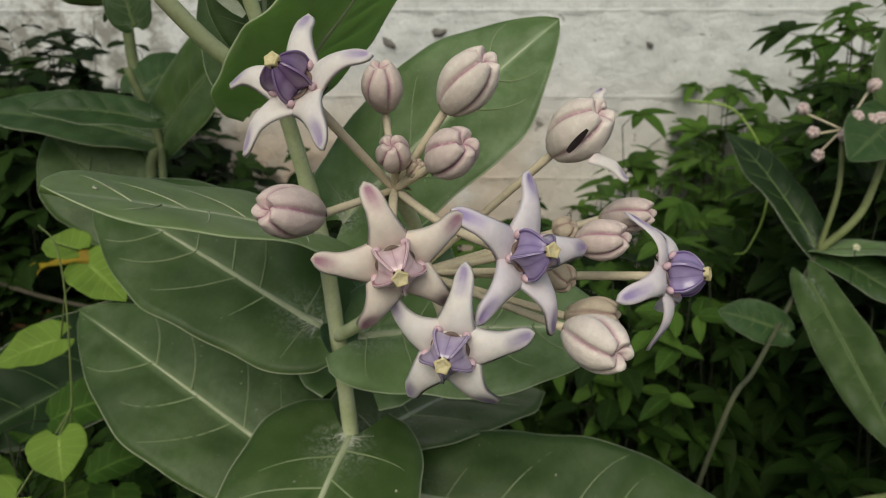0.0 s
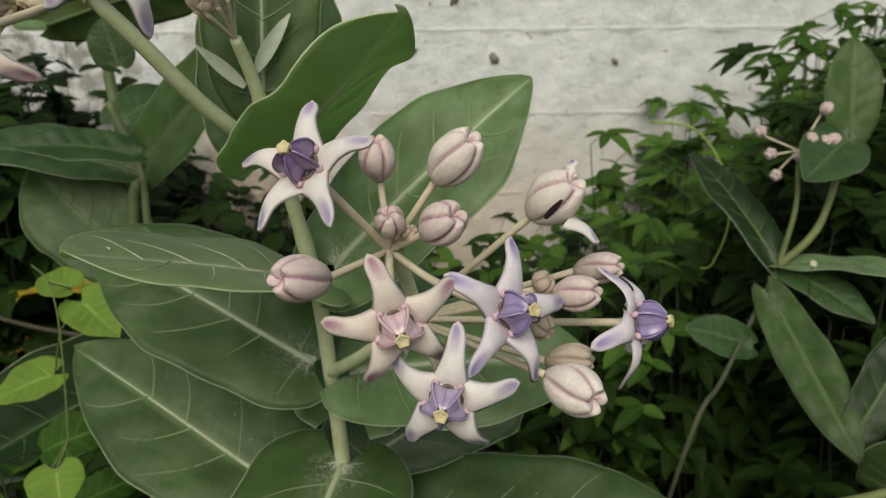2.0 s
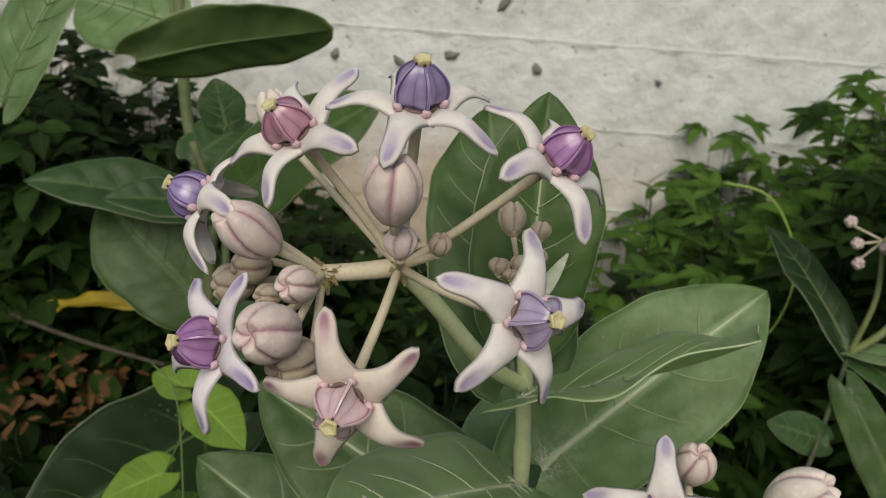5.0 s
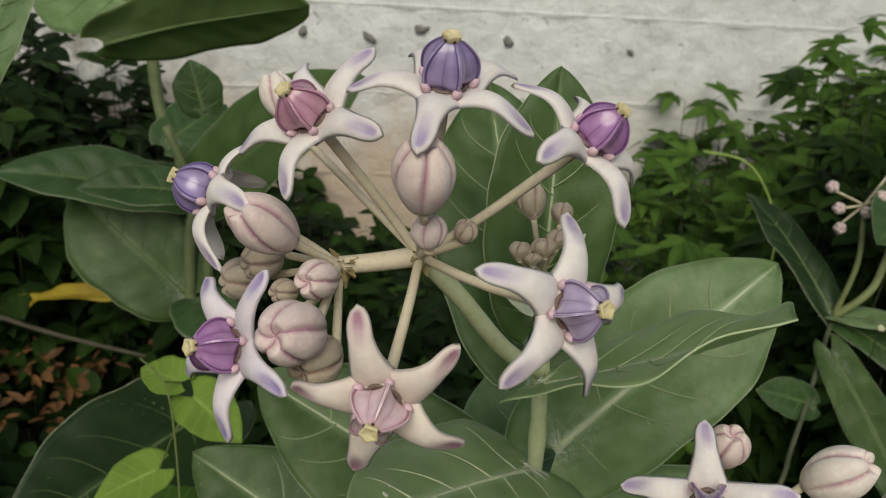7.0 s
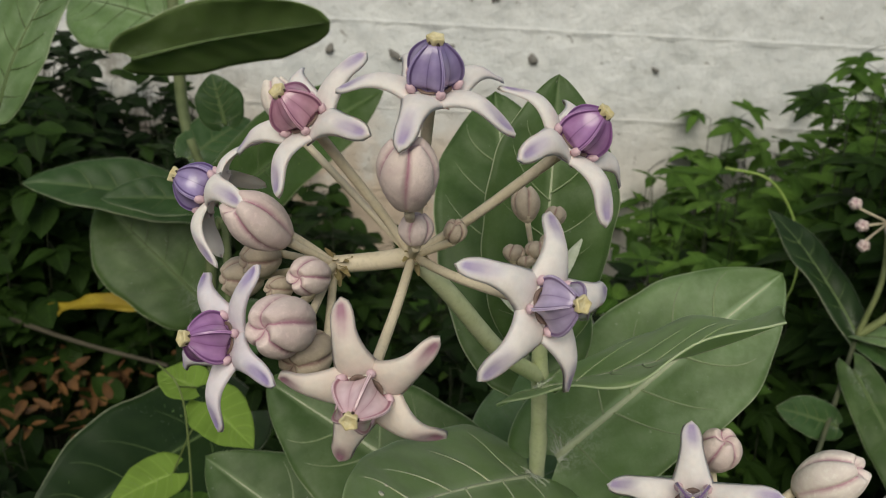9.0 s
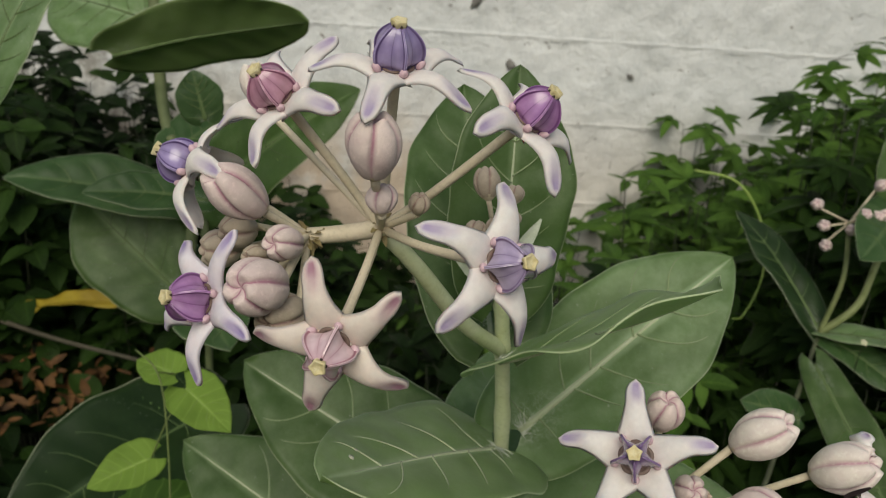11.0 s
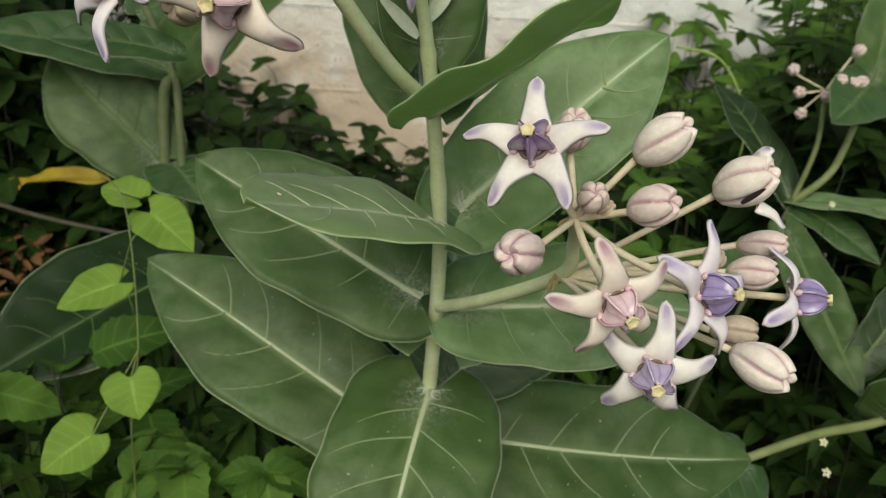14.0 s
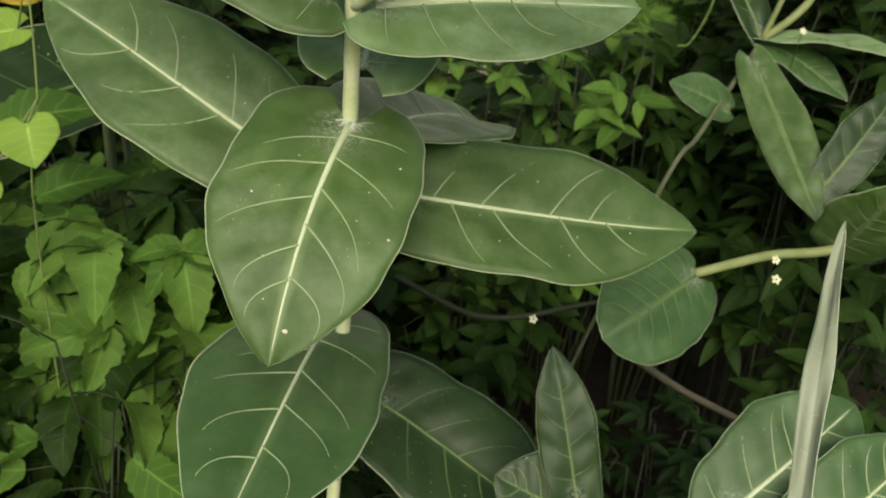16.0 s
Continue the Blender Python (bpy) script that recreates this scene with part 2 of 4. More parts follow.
def foliage(name, c, c2, share=0.3):
    n = Nodes(name, 0.6, 0.1)
    k = n.mix(n.island(), c, c2)
    k = n.mix(n.maths('MULTIPLY', n.grey(n.noise(45, 4), 0.4, 0.75), 0.5), k, tuple(0.5 * x for x in c))
    u, v = n.uv()
    saw = n.maths('FRACT', n.maths('SUBTRACT', n.maths('MULTIPLY', u, 6.0), n.maths('MULTIPLY', v, 1.3)))
    side = n.maths('SUBTRACT', 1.0, n.grey(n.maths('ABSOLUTE', n.maths('SUBTRACT', saw, 0.5)), 0.0, 0.09))
    rib = n.maths('SUBTRACT', 1.0, n.grey(v, 0.0, 0.09))
    lines = n.maths('MAXIMUM', n.maths('MULTIPLY', side, 0.35), n.maths('MULTIPLY', rib, 0.6))
    k = n.mix(lines, k, tuple(1.5 * x for x in c2))
    n.colour(k)
    n.bump(n.maths('SUBTRACT', n.noise(120, 5), n.maths('MULTIPLY', lines, 0.8)), 0.45, 0.0012)
    return n.thin(tuple(1.4 * x for x in c2), share).mat


# the first two greens hold the undergrowth's shade in their colour
F_DARK = foliage("shade_dark_weed_foliage", (0.005, 0.013, 0.003), (0.010, 0.024, 0.005), 0.1)
F_MID = foliage("shade_green_weed_foliage", (0.010, 0.024, 0.004), (0.024, 0.052, 0.009), 0.15)
F_SHRUB = foliage("shrub_foliage", (0.029, 0.068, 0.012), (0.098, 0.185, 0.032), 0.25)
F_LUSH = foliage("lush_weed_foliage", (0.030, 0.072, 0.011), (0.095, 0.175, 0.032), 0.25)
F_BRIGHT = foliage("bright_weed_foliage", (0.040, 0.094, 0.015), (0.120, 0.215, 0.042))
F_VINE = foliage("heart_leaf_green", (0.17, 0.29, 0.045), (0.25, 0.36, 0.08), 0.35)


def wall_mat():
    """Thick, lumpy whitewash over blocks: grey weathering, brown splash stains near the ground, dark pocks."""
    n = Nodes("whitewashed_block", 0.85, 0.2)
    at = n.add("NewGeometry").outputs["Position"]
    c = n.mix(n.grey(n.noise(5, 6, 0.6, at), 0.3, 0.7), (0.69, 0.702, 0.695), (0.58, 0.595, 0.592))
    c = n.mix(n.maths('MULTIPLY', n.grey(n.noise(22, 6, 0.65, at), 0.48, 0.70), 0.6), c, (0.47, 0.49, 0.49))
    low = n.add("SeparateXYZ", Vector=at).outputs[2]
    stain = n.maths('MULTIPLY', n.maths('SUBTRACT', 1.0, n.grey(low, 0.64, 0.88)), n.grey(n.noise(6, 5, 0.6, at), 0.24, 0.46))
    clean = n.grey(n.add("SeparateXYZ", Vector=at).outputs[0], 0.0, 0.4)
    stain = n.maths('MULTIPLY', stain, n.maths('SUBTRACT', 0.9, n.maths('MULTIPLY', clean, 0.55)))
    c = n.mix(stain, c, (0.49, 0.39, 0.295))
    c = n.mix(n.maths('MULTIPLY', n.grey(n.noise(34, 4, 0.6, at, 0.6), 0.66, 0.72), 0.8), c, (0.16, 0.14, 0.12))
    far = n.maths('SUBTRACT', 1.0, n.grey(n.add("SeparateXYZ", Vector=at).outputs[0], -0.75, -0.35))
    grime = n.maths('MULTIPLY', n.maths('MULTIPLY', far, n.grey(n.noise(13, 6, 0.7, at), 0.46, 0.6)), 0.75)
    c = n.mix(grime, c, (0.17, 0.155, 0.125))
    n.colour(c)
    n.bump(n.maths('ADD', n.maths('ADD', n.noise(11, 7, 0.62, at), n.maths('MULTIPLY', n.noise(26, 4, 0.5, at), 0.5)), n.maths('MULTIPLY', n.noise(120, 4, 0.55, at), 0.2)), 0.7, 0.018)
    return n.mat


WALL = wall_mat()


def soil_mat():
    n = Nodes("shade_dark_soil", 0.95, 0.1)
    # near-black tones paint the shade under the weeds into the soil
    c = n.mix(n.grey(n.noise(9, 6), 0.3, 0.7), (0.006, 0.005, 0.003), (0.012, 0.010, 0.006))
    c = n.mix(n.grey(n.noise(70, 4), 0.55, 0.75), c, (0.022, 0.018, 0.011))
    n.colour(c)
    n.bump(n.noise(30, 6), 0.8, 0.02)
    return n.mat


SOIL = soil_mat()
CHIP = plain("bare_mortar_chip", (0.12, 0.115, 0.105), (0.24, 0.23, 0.21), 60, 0.9, 0.6)
# stem colour blackened to stand for the shade below the leaves
WEED_STEM = plain("shade_dark_weed_stem", (0.010, 0.016, 0.005), (0.020, 0.026, 0.009), 60, 0.7, 0.4)
WEED_PETAL = plain("weed_flower_petal", (0.55, 0.55, 0.38), (0.45, 0.44, 0.27), 200)
LITTER = plain("dry_leaf_litter", (0.15, 0.068, 0.018), (0.045, 0.024, 0.010), 30, 0.8, 0.4)

# ---- builders ----
PLACE = {}


def part(name, mesh, mats, parent=None, label="", m=None):
    """One mesh object; m is its pose in the world, parent the thing or part that it belongs to."""
    if isinstance(mesh, bmesh.types.BMesh):
        data = bpy.data.meshes.new(name)
        mesh.to_mesh(data)
        mesh.free()
        mesh = data
    for mat in (mats if isinstance(mats, (list, tuple)) else [mats]):
        if len(mesh.materials) < (len(mats) if isinstance(mats, (list, tuple)) else 1):
            mesh.materials.append(mat)
    ob = new(name, mesh)
    m = m or Matrix()
    ob.matrix_basis = m
    PLACE[ob] = m
    if parent:
        ob.parent = parent
        ob.matrix_parent_inverse = PLACE[parent].inverted()
    if label:
        tagged(ob, label)
    return ob


def thing(name, at, label, category, group=""):
    ob = new(name)
    ob.empty_display_size = 0.02
    ob.matrix_basis = PLACE[ob] = Matrix.Translation(at)
    return tagged(ob, label, category, group)


def grid_mesh(name, rows, uvs=None, closed=False, flip=False, smooth=True):
    """A mesh from rows of points (all rows equally long)."""
    nr, nc = len(rows), len(rows[0])
    verts = [tuple(p) for r in rows for p in r]
    faces = []
    for i in range(nr - 1):
        for j in range(nc if closed else nc - 1):
            k = (j + 1) % nc
            f = (i * nc + j, i * nc + k, (i + 1) * nc + k, (i + 1) * nc + j)
            faces.append(f[::-1] if flip else f)
    me = bpy.data.meshes.new(name)
    me.from_pydata(verts, [], faces)
    if uvs:
        layer = me.uv_layers.new(name="UVMap")
        flat = [uv for r in uvs for uv in r]
        for loop in me.loops:
            layer.data[loop.index].uv = flat[loop.vertex_index]
    if smooth:
        me.polygons.foreach_set("use_smooth", [True] * len(me.polygons))
    me.update()
    return me


def spline(points, n):
    """n + 1 points on a smooth curve through the points."""
    pts = [Vector(p) for p in points]
    if len(pts) == 2:
        return [pts[0].lerp(pts[1], i / n) for i in range(n + 1)]
    ext = [pts[0] * 2 - pts[1]] + pts + [pts[-1] * 2 - pts[-2]]
    out, segs = [], len(pts) - 1
    for i in range(n + 1):
        s = min(i / n * segs, segs - 1e-6)
        k, f = int(s), s - int(s)
        a, b, c, d = ext[k:k + 4]
        out.append(0.5 * ((2 * b) + (c - a) * f + (2 * a - 5 * b + 4 * c - d) * f * f + (3 * b - a - 3 * c + d) * f ** 3))
    return out


def tube_rows(path, r0, r1, sides=8, wobble=0.0, swell=()):
    rows = []
    n = len(path) - 1
    side = None
    for i, p in enumerate(path):
        d = (path[min(i + 1, n)] - path[max(i - 1, 0)]).normalized()
        ref = side or (Vector((1, 0, 0)) if abs(d.x) < 0.8 else Vector((0, 1, 0)))
        side = (ref - d * ref.dot(d)).normalized()
        up = d.cross(side)
        s = i / n
        r = r0 + (r1 - r0) * s
        for at, by, wide in swell:
            r *= 1 + by * math.exp(-((s - at) / wide) ** 2)
        r *= 1 + wobble * math.sin(i * 2.4)
        rows.append([p + r * (math.cos(a) * side + math.sin(a) * up) for a in (2 * math.pi * j / sides for j in range(sides))])
    rows.insert(0, [path[0].copy() for _ in range(sides)])
    rows.append([path[-1].copy() for _ in range(sides)])
    return rows


def tube(name, points, r0, r1, mat, parent=None, n=16, sides=8, label="", wobble=0.0, swell=()):
    me = grid_mesh(name, tube_rows(spline(points, n), r0, r1, sides, wobble, swell), closed=True)
    return part(name, me, mat, parent, label)


class Sheaf:
    """Gathers many small pieces into one mesh."""

    def __init__(self):
        self.v, self.f, self.uvs = [], [], []

    def rows(self, rows, closed=False, uvs=None):
        o, nr, nc = len(self.v), len(rows), len(rows[0])
        self.uvs += uvs or [(0.0, 1.0)] * (nr * nc)
        self.v += [tuple(p) for r in rows for p in r]
        for i in range(nr - 1):
            for j in range(nc if closed else nc - 1):
                k = (j + 1) % nc
                self.f.append((o + i * nc + j, o + i * nc + k, o + (i + 1) * nc + k, o + (i + 1) * nc + j))

    def leaflet(self, base, d, normal, length, width, droop=0.15, fold=0.25, n=5, serrate=0.0, heart=0.0, crumple=0.0):
        d = d.normalized()
        x = d.cross(normal)
        if x.length < 1e-4:
            x = d.cross(Vector((0.3, 0.5, 0.8)))
        x.normalize()
        z = x.cross(d)
        rows = []
        for i in range(n + 1):
            s = i / n
            w = 0.5 * width * (math.sin(math.pi * min(1, 0.04 + 0.96 * s) ** (0.62 if heart else 0.8)) ** 0.8) + 0.0004
            if serrate and i % 2:
                w *= 1 - serrate
            mid = base + d * (length * s) - z * (droop * length * s * s)
            ruck = [crumple * length * noise.noise(base * 90 + Vector((s * 4, k * 1.3, 0))) for k in range(5)]
            back = -heart * length * (1 - s) ** 3
            rows.append([mid - x * w + z * (fold * w + ruck[0]) + d * back, mid - x * w * 0.5 + z * (fold * w * 0.42 + ruck[1]) + d * back * 0.4, mid,
                         mid + x * w * 0.5 + z * (fold * w * 0.42 + ruck[3]) + d * back * 0.4, mid + x * w + z * (fold * w + ruck[4]) + d * back])
        self.rows(rows, uvs=[(i / n, abs(j - 2) / 2) for i in range(n + 1) for j in range(5)])

    def mesh(self, name):
        me = bpy.data.meshes.new(name)
        me.from_pydata(self.v, [], self.f)
        layer = me.uv_layers.new(name="UVMap")
        which = np.empty(len(me.loops), dtype=np.int32)
        me.loops.foreach_get("vertex_index", which)
        layer.data.foreach_set("uv", np.array(self.uvs, dtype=np.float32)[which].ravel())
        me.polygons.foreach_set("use_smooth", [True] * len(me.polygons))
        me.update()
        return me


def leaf(plant, base, tip, normal, width, arch=0.06, fold=0.12, cup=0.0, wave=0.01, widest=0.50, lobe=0.66, back=0.09, bend=0.0,
         seed=1, top=None, under=None, vein=None, pairs=5, point=0.75, girth=1.0, quilt=0.011, label="", specks=(), wool=0):
    """A milkweed leaf from base to tip, its upper side towards normal: blade with two skins and a rim, midrib and side veins."""
    base, tip = Vector(base), Vector(tip)
    y = (tip - base)
    length = y.length
    y.normalize()
    z = Vector(normal)
    z = (z - y * z.dot(y)).normalized()
    x = y.cross(z)
    rnd = random.Random(seed)
    ph = [rnd.uniform(0, 6.28) for _ in range(4)]
    m = Matrix((x, y, z)).transposed().to_4x4()
    m.translation = base

    def half(s):
        if s < widest:
            f = lobe + (1 - lobe) * math.sin(math.pi / 2 * s / widest)
        else:
            f = math.cos(math.pi / 2 * (s - widest) / (1 - widest)) ** point if s < 0.9999 else 0.0
        if s < 0.16:
            f *= 0.42 + 0.58 * math.sqrt(1 - (1 - s / 0.16) ** 2)
        return 0.5 * width * f

    def surf(s, v, lift=0.0):
        w = half(s)
        yy = s * length - back * length * (1 - s) ** 4 * abs(v) ** 1.5
        w *= 1 + 0.022 * abs(v) * math.sin(13 * s + ph[1] + (2 if v > 0 else 0)) + 0.012 * abs(v) * math.sin(31 * s + ph[2])
        xx = v * w + bend * length * 4 * s * (1 - s)
        zz = arch * length * 4 * s * (1 - s) + fold * abs(v) * w + cup * v * v * w
        zz += quilt * length * abs(math.sin(math.pi * (s - 0.05 - 0.66 * half(s) / length * abs(v)) * pairs / 0.78)) * 4 * abs(v) * (1 - abs(v)) * min(1, 8 * (1 - s))
        zz += wave * length * abs(v) ** 2 * (math.sin(5.2 * s * 2 + ph[0] + (1.7 if v > 0 else 0)) + 0.6 * math.sin(17 * s + ph[1] + (2.2 if v > 0 else 0)))
        zz += 0.004 * length * math.sin(v * 5 + ph[2]) * math.sin(9 * s + ph[3])
        return Vector((xx, yy, zz + lift))

    ns, nv = 46, 16
    ss = [i / ns for i in range(ns + 1)]
    vs = [2 * j / nv - 1 for j in range(nv + 1)]
    thick = 0.0007
    verts, uvs, faces, mats = [], [], [], []
    for lift in (0, -thick):
        for s in ss:
            for v in vs:
                verts.append(tuple(surf(s, v, lift)))
                uvs.append((s, abs(v)))
    cols, off = nv + 1, (ns + 1) * (nv + 1)
    for i in range(ns):
        for j in range(nv):
            a = i * cols + j
            f = (a, a + 1, a + cols + 1, a + cols)
            faces += [f, tuple(off + k for k in f[::-1])]
            mats += [0, 1]
    for i in range(ns):
        for j, turn in ((0, 1), (nv, -1)):
            a = i * cols + j
            f = (a, a + cols, a + cols + off, a + off)
            faces.append(f[::turn])
            mats.append(0)
    me = bpy.data.meshes.new("leaf")
    me.from_pydata(verts, [], faces)
    layer = me.uv_layers.new(name="UVMap")
    for loop in me.loops:
        layer.data[loop.index].uv = uvs[loop.vertex_index]
    me.polygons.foreach_set("material_index", mats)
    me.polygons.foreach_set("use_smooth", [True] * len(faces))
    me.update()
    blade = part("leaf", me, [top or LEAF_TOP, under or LEAF_UNDER], plant, label, m)
    vein = vein or VEIN
    rib = [surf(s, 0, -0.0004) for s in (i / 18 * 0.985 for i in range(19))]
    part("midrib", grid_mesh("midrib", tube_rows(rib, 0.0024 * girth, 0.0004 * girth, 6), closed=True), RIB if vein is VEIN else vein, blade, "", m)
    sheaf, lag = Sheaf(), rnd.uniform(-0.1, 0.4)
    for k in range(pairs):
        for side in (-1, 1):
            s0 = 0.04 + 0.80 * (k + lag * (side > 0)) / pairs + rnd.uniform(-0.025, 0.025)
            run = (0.42 + 0.30 * min(1, k / 2) + rnd.uniform(-0.14, 0.14)) * half(s0 + 0.06) / length
            reach = 0.84 + rnd.uniform(-0.16, 0.08)
            curl = rnd.uniform(0.15, 0.38)
            path = []
            for i in range(15):
                f = i / 14
                s = min(0.97, s0 + run * ((1 - curl) * f + curl * f ** 3))
                path.append(surf(s, side * reach * f, 0.0003 - 0.00045 * f * f))
            sheaf.rows(tube_rows(path, 0.00068 * girth, 0.00018 * girth, 5), closed=True)
    tagged(part("venation", sheaf.mesh("venation"), vein, blade, "", m), kind="stuff")
    if wool:
        tuft = Sheaf()
        for _ in range(wool):
            v0, s1 = rnd.uniform(-0.06, 0.06), rnd.uniform(0.02, 0.08) * rnd.uniform(0.3, 1.0)
            v1 = rnd.gauss(0, 0.13)
            path = [surf(s1 * f, v0 + (v1 - v0) * f + 0.05 * math.sin(5 * f + 9 * v0), 0.0005 + 0.0022 * math.sin(math.pi * f) * abs(v1)) for f in (0, 0.25, 0.5, 0.75, 1)]
            tuft.rows(tube_rows(path, 0.00034, 0.00006, 4), closed=True)
        tagged(part("woolly_tuft", tuft.mesh("woolly_tuft"), WOOL, blade, "white wool at the leaf base", m), kind="stuff")
    for k, (s, v, size) in enumerate(specks):
        at = surf(s, v, 0.0002)
        rows = []
        for i in range(4):
            f = (1.0, 0.8, 0.45, 0.0)[i]
            rows.append([at + Vector((f * size * math.cos(a) * (1 + 0.5 * noise.noise(Vector((math.cos(a) * 2, math.sin(a) * 2, k + seed)))),
                                      f * size * math.sin(a) * 0.7, 0.0006 * (i > 0))) for a in (2 * math.pi * j / 9 for j in range(9))])
        part("speck", grid_mesh("speck", rows, closed=True), SPECK, blade, "whitish crust on the leaf", m)
    return blade


def axis_frame(at, axis, phase=0.0):
    """z along the axis; x turned by the phase (degrees) from the level direction."""
    z = Vector(axis).normalized()
    u = z.cross(Vector((0, 0, 1)))
    u = u.normalized() if u.length > 1e-3 else Vector((1, 0, 0))
    v = z.cross(u)
    c, s = math.cos(radians(phase)), math.sin(radians(phase))
    x = u * c + v * s
    m = Matrix((x, z.cross(x), z)).transposed().to_4x4()
    m.translation = Vector(at)
    return m


def petal_mesh(reach, tipz, seed, bow=0.0040):
    rnd = random.Random(seed)
    ns, nv = 18, 10
    curl = rnd.uniform(-1.2, 0.9)
    tw = rnd.uniform(-0.45, 0.45)
    hook = rnd.uniform(-0.008, 0.008)
    r0 = 0.0035

    def at(s, v, under):
        r = r0 + (reach - r0) * s
        w = 0.0033 + 0.0047 * max(0.0, 1 - s / 0.72) ** 1.5
        if s > 0.72:
            w *= max(0.0, 1 - ((s - 0.72) / 0.28) ** 2.4) ** 0.6 + 0.02
        if s < 0.12:
            w *= 0.82 + 1.5 * s
        zc = tipz * s ** 1.6 + bow * math.sin(math.pi * s) + curl * 0.005 * max(0, s - 0.5) ** 1.3
        e = math.sqrt(max(0.0, 1 - abs(v) ** 3))
        trough = -0.0011 * math.exp(-((s - 0.84) / 0.13) ** 2) * math.exp(-(v / 0.55) ** 2) - 0.0022 * (1 - 0.6 * s) * v * v
        th = 0.0019 * (1 - 0.4 * s) * e
        a = tw * s
        y, z = v * w, trough + (-th if under else 0.0) - 0.0008 * (1 - e)
        return Vector((r, hook * max(0, s - 0.35) ** 2 + y * math.cos(a) - z * math.sin(a), zc + y * math.sin(a) + z * math.cos(a)))

    rows, uvs = [], []
    for i in range(ns + 1):
        s = i / ns
        vs = [2 * j / nv - 1 for j in range(nv + 1)]
        rows.append([at(s, v, False) for v in vs] + [at(s, v, True) for v in vs[::-1]])
        uvs.append([(s, abs(v)) for v in vs] + [(s * 0.6, 1.0) for v in vs])
    end = sum(rows[-1], Vector()) / len(rows[-1])
    rows.append([end] * len(rows[-1]))
    uvs.append([(1.0, 1.0)] * len(uvs[-1]))
    return grid_mesh("petal", rows, uvs, closed=True)


def crown_lobe_mesh(h, deep=0.64):
    """One fifth of the crown: a thin double rim that swells outwards over a hooked foot, and two hollow flanks that meet the next rims in a fold."""
    rows, uvs = [], []
    nz = 20
    for i in range(nz + 1):
        s = i / nz
        z = 0.0004 + (h - 0.0022) * s
        rim = 0.0084 * math.sin(math.pi * (0.30 + 0.34 * s / 0.62)) if s < 0.38 else 0.0084 - 0.0052 * ((s - 0.38) / 0.62) ** 2.0
        rim -= 0.0016 * math.exp(-((s - 0.09) / 0.06) ** 2)
        fold = (deep + 0.06 * s) * rim
        edge = 0.00055 * (1 - 0.35 * s)
        c, d = math.cos(radians(36)), math.sin(radians(36))
        half = [(0.0, rim - 0.00022, 0.0), (0.05, rim, 0.45 * edge), (0.09, rim - 0.00004, 0.8 * edge), (0.14, rim - 0.00045, edge), (0.2, rim - 0.0009, 0.85 * edge)]
        for v, f in ((0.3, 0.12), (0.42, 0.30), (0.56, 0.50), (0.7, 0.70), (0.85, 0.88), (1.0, 1.0)):
            x0, y0 = rim - 0.0009, 0.9 * edge
            x1, y1 = fold * c, fold * d
            swell = -0.0003 * math.sin(math.pi * f) * math.sin(math.pi * min(1, s * 1.1))
            half.append((v, x0 + (x1 - x0) * f + swell * 0.8, y0 + (y1 - y0) * f + swell * 0.6))
        ring = [(v, x, -y) for v, x, y in half[:0:-1]] + half
        rows.append([(x, y, z + 0.0005 * math.sin(math.pi * s) * (1 - v)) for v, x, y in ring])
        uvs.append([(s, v) for v, x, y in ring])
    rows.append([(0.0006, 0.0, h - 0.0014)] * len(rows[-1]))
    uvs.append([(1, 0.6)] * len(uvs[-1]))
    return grid_mesh("crown_lobe", rows, uvs, flip=False)


def knob_mesh():
    rows = []
    for i in range(8):
        a = math.pi * i / 7
        rows.append([(0.0071 + 0.0006 * math.cos(a) + 0.0014 * math.sin(a) * math.cos(b), 0.0014 * math.sin(a) * math.sin(b),
                      0.0019 + 0.0016 * math.cos(a)) for b in (2 * math.pi * j / 8 for j in range(8))])
    return grid_mesh("knob", rows, closed=True)


def star_mesh(h):
    """The five-cornered yellow stigma cap."""
    rows = []
    for z, k in ((h - 0.0036, 0.70), (h - 0.0022, 0.78), (h - 0.0012, 0.92), (h - 0.0002, 1.0), (h + 0.0002, 0.93), (h + 0.0001, 0.72), (h - 0.0003, 0.5), (h - 0.0003, 0.0)):
        row = []
        for j in range(30):
            a = 2 * math.pi * j / 30
            r = 0.0026 * k * (0.89 + 0.11 * math.cos(5 * a) + 0.03 * math.cos(10 * a))
            row.append((r * math.cos(a), r * math.sin(a), z))
        rows.append(row)
    return grid_mesh("stigma", rows, closed=True)


def slot_mesh(h):
    rows = []
    for i in range(6):
        a = math.pi * i / 5
        rows.append([(0.0020 + 0.0004 * math.sin(a) * math.cos(b), 0.0005 * math.sin(a) * math.sin(b), h - 0.0018 + 0.0009 * math.cos(a))
                     for b in (2 * math.pi * j / 6 for j in range(6))])
    return grid_mesh("pollen_slot", rows, closed=True)


CACHE = {}


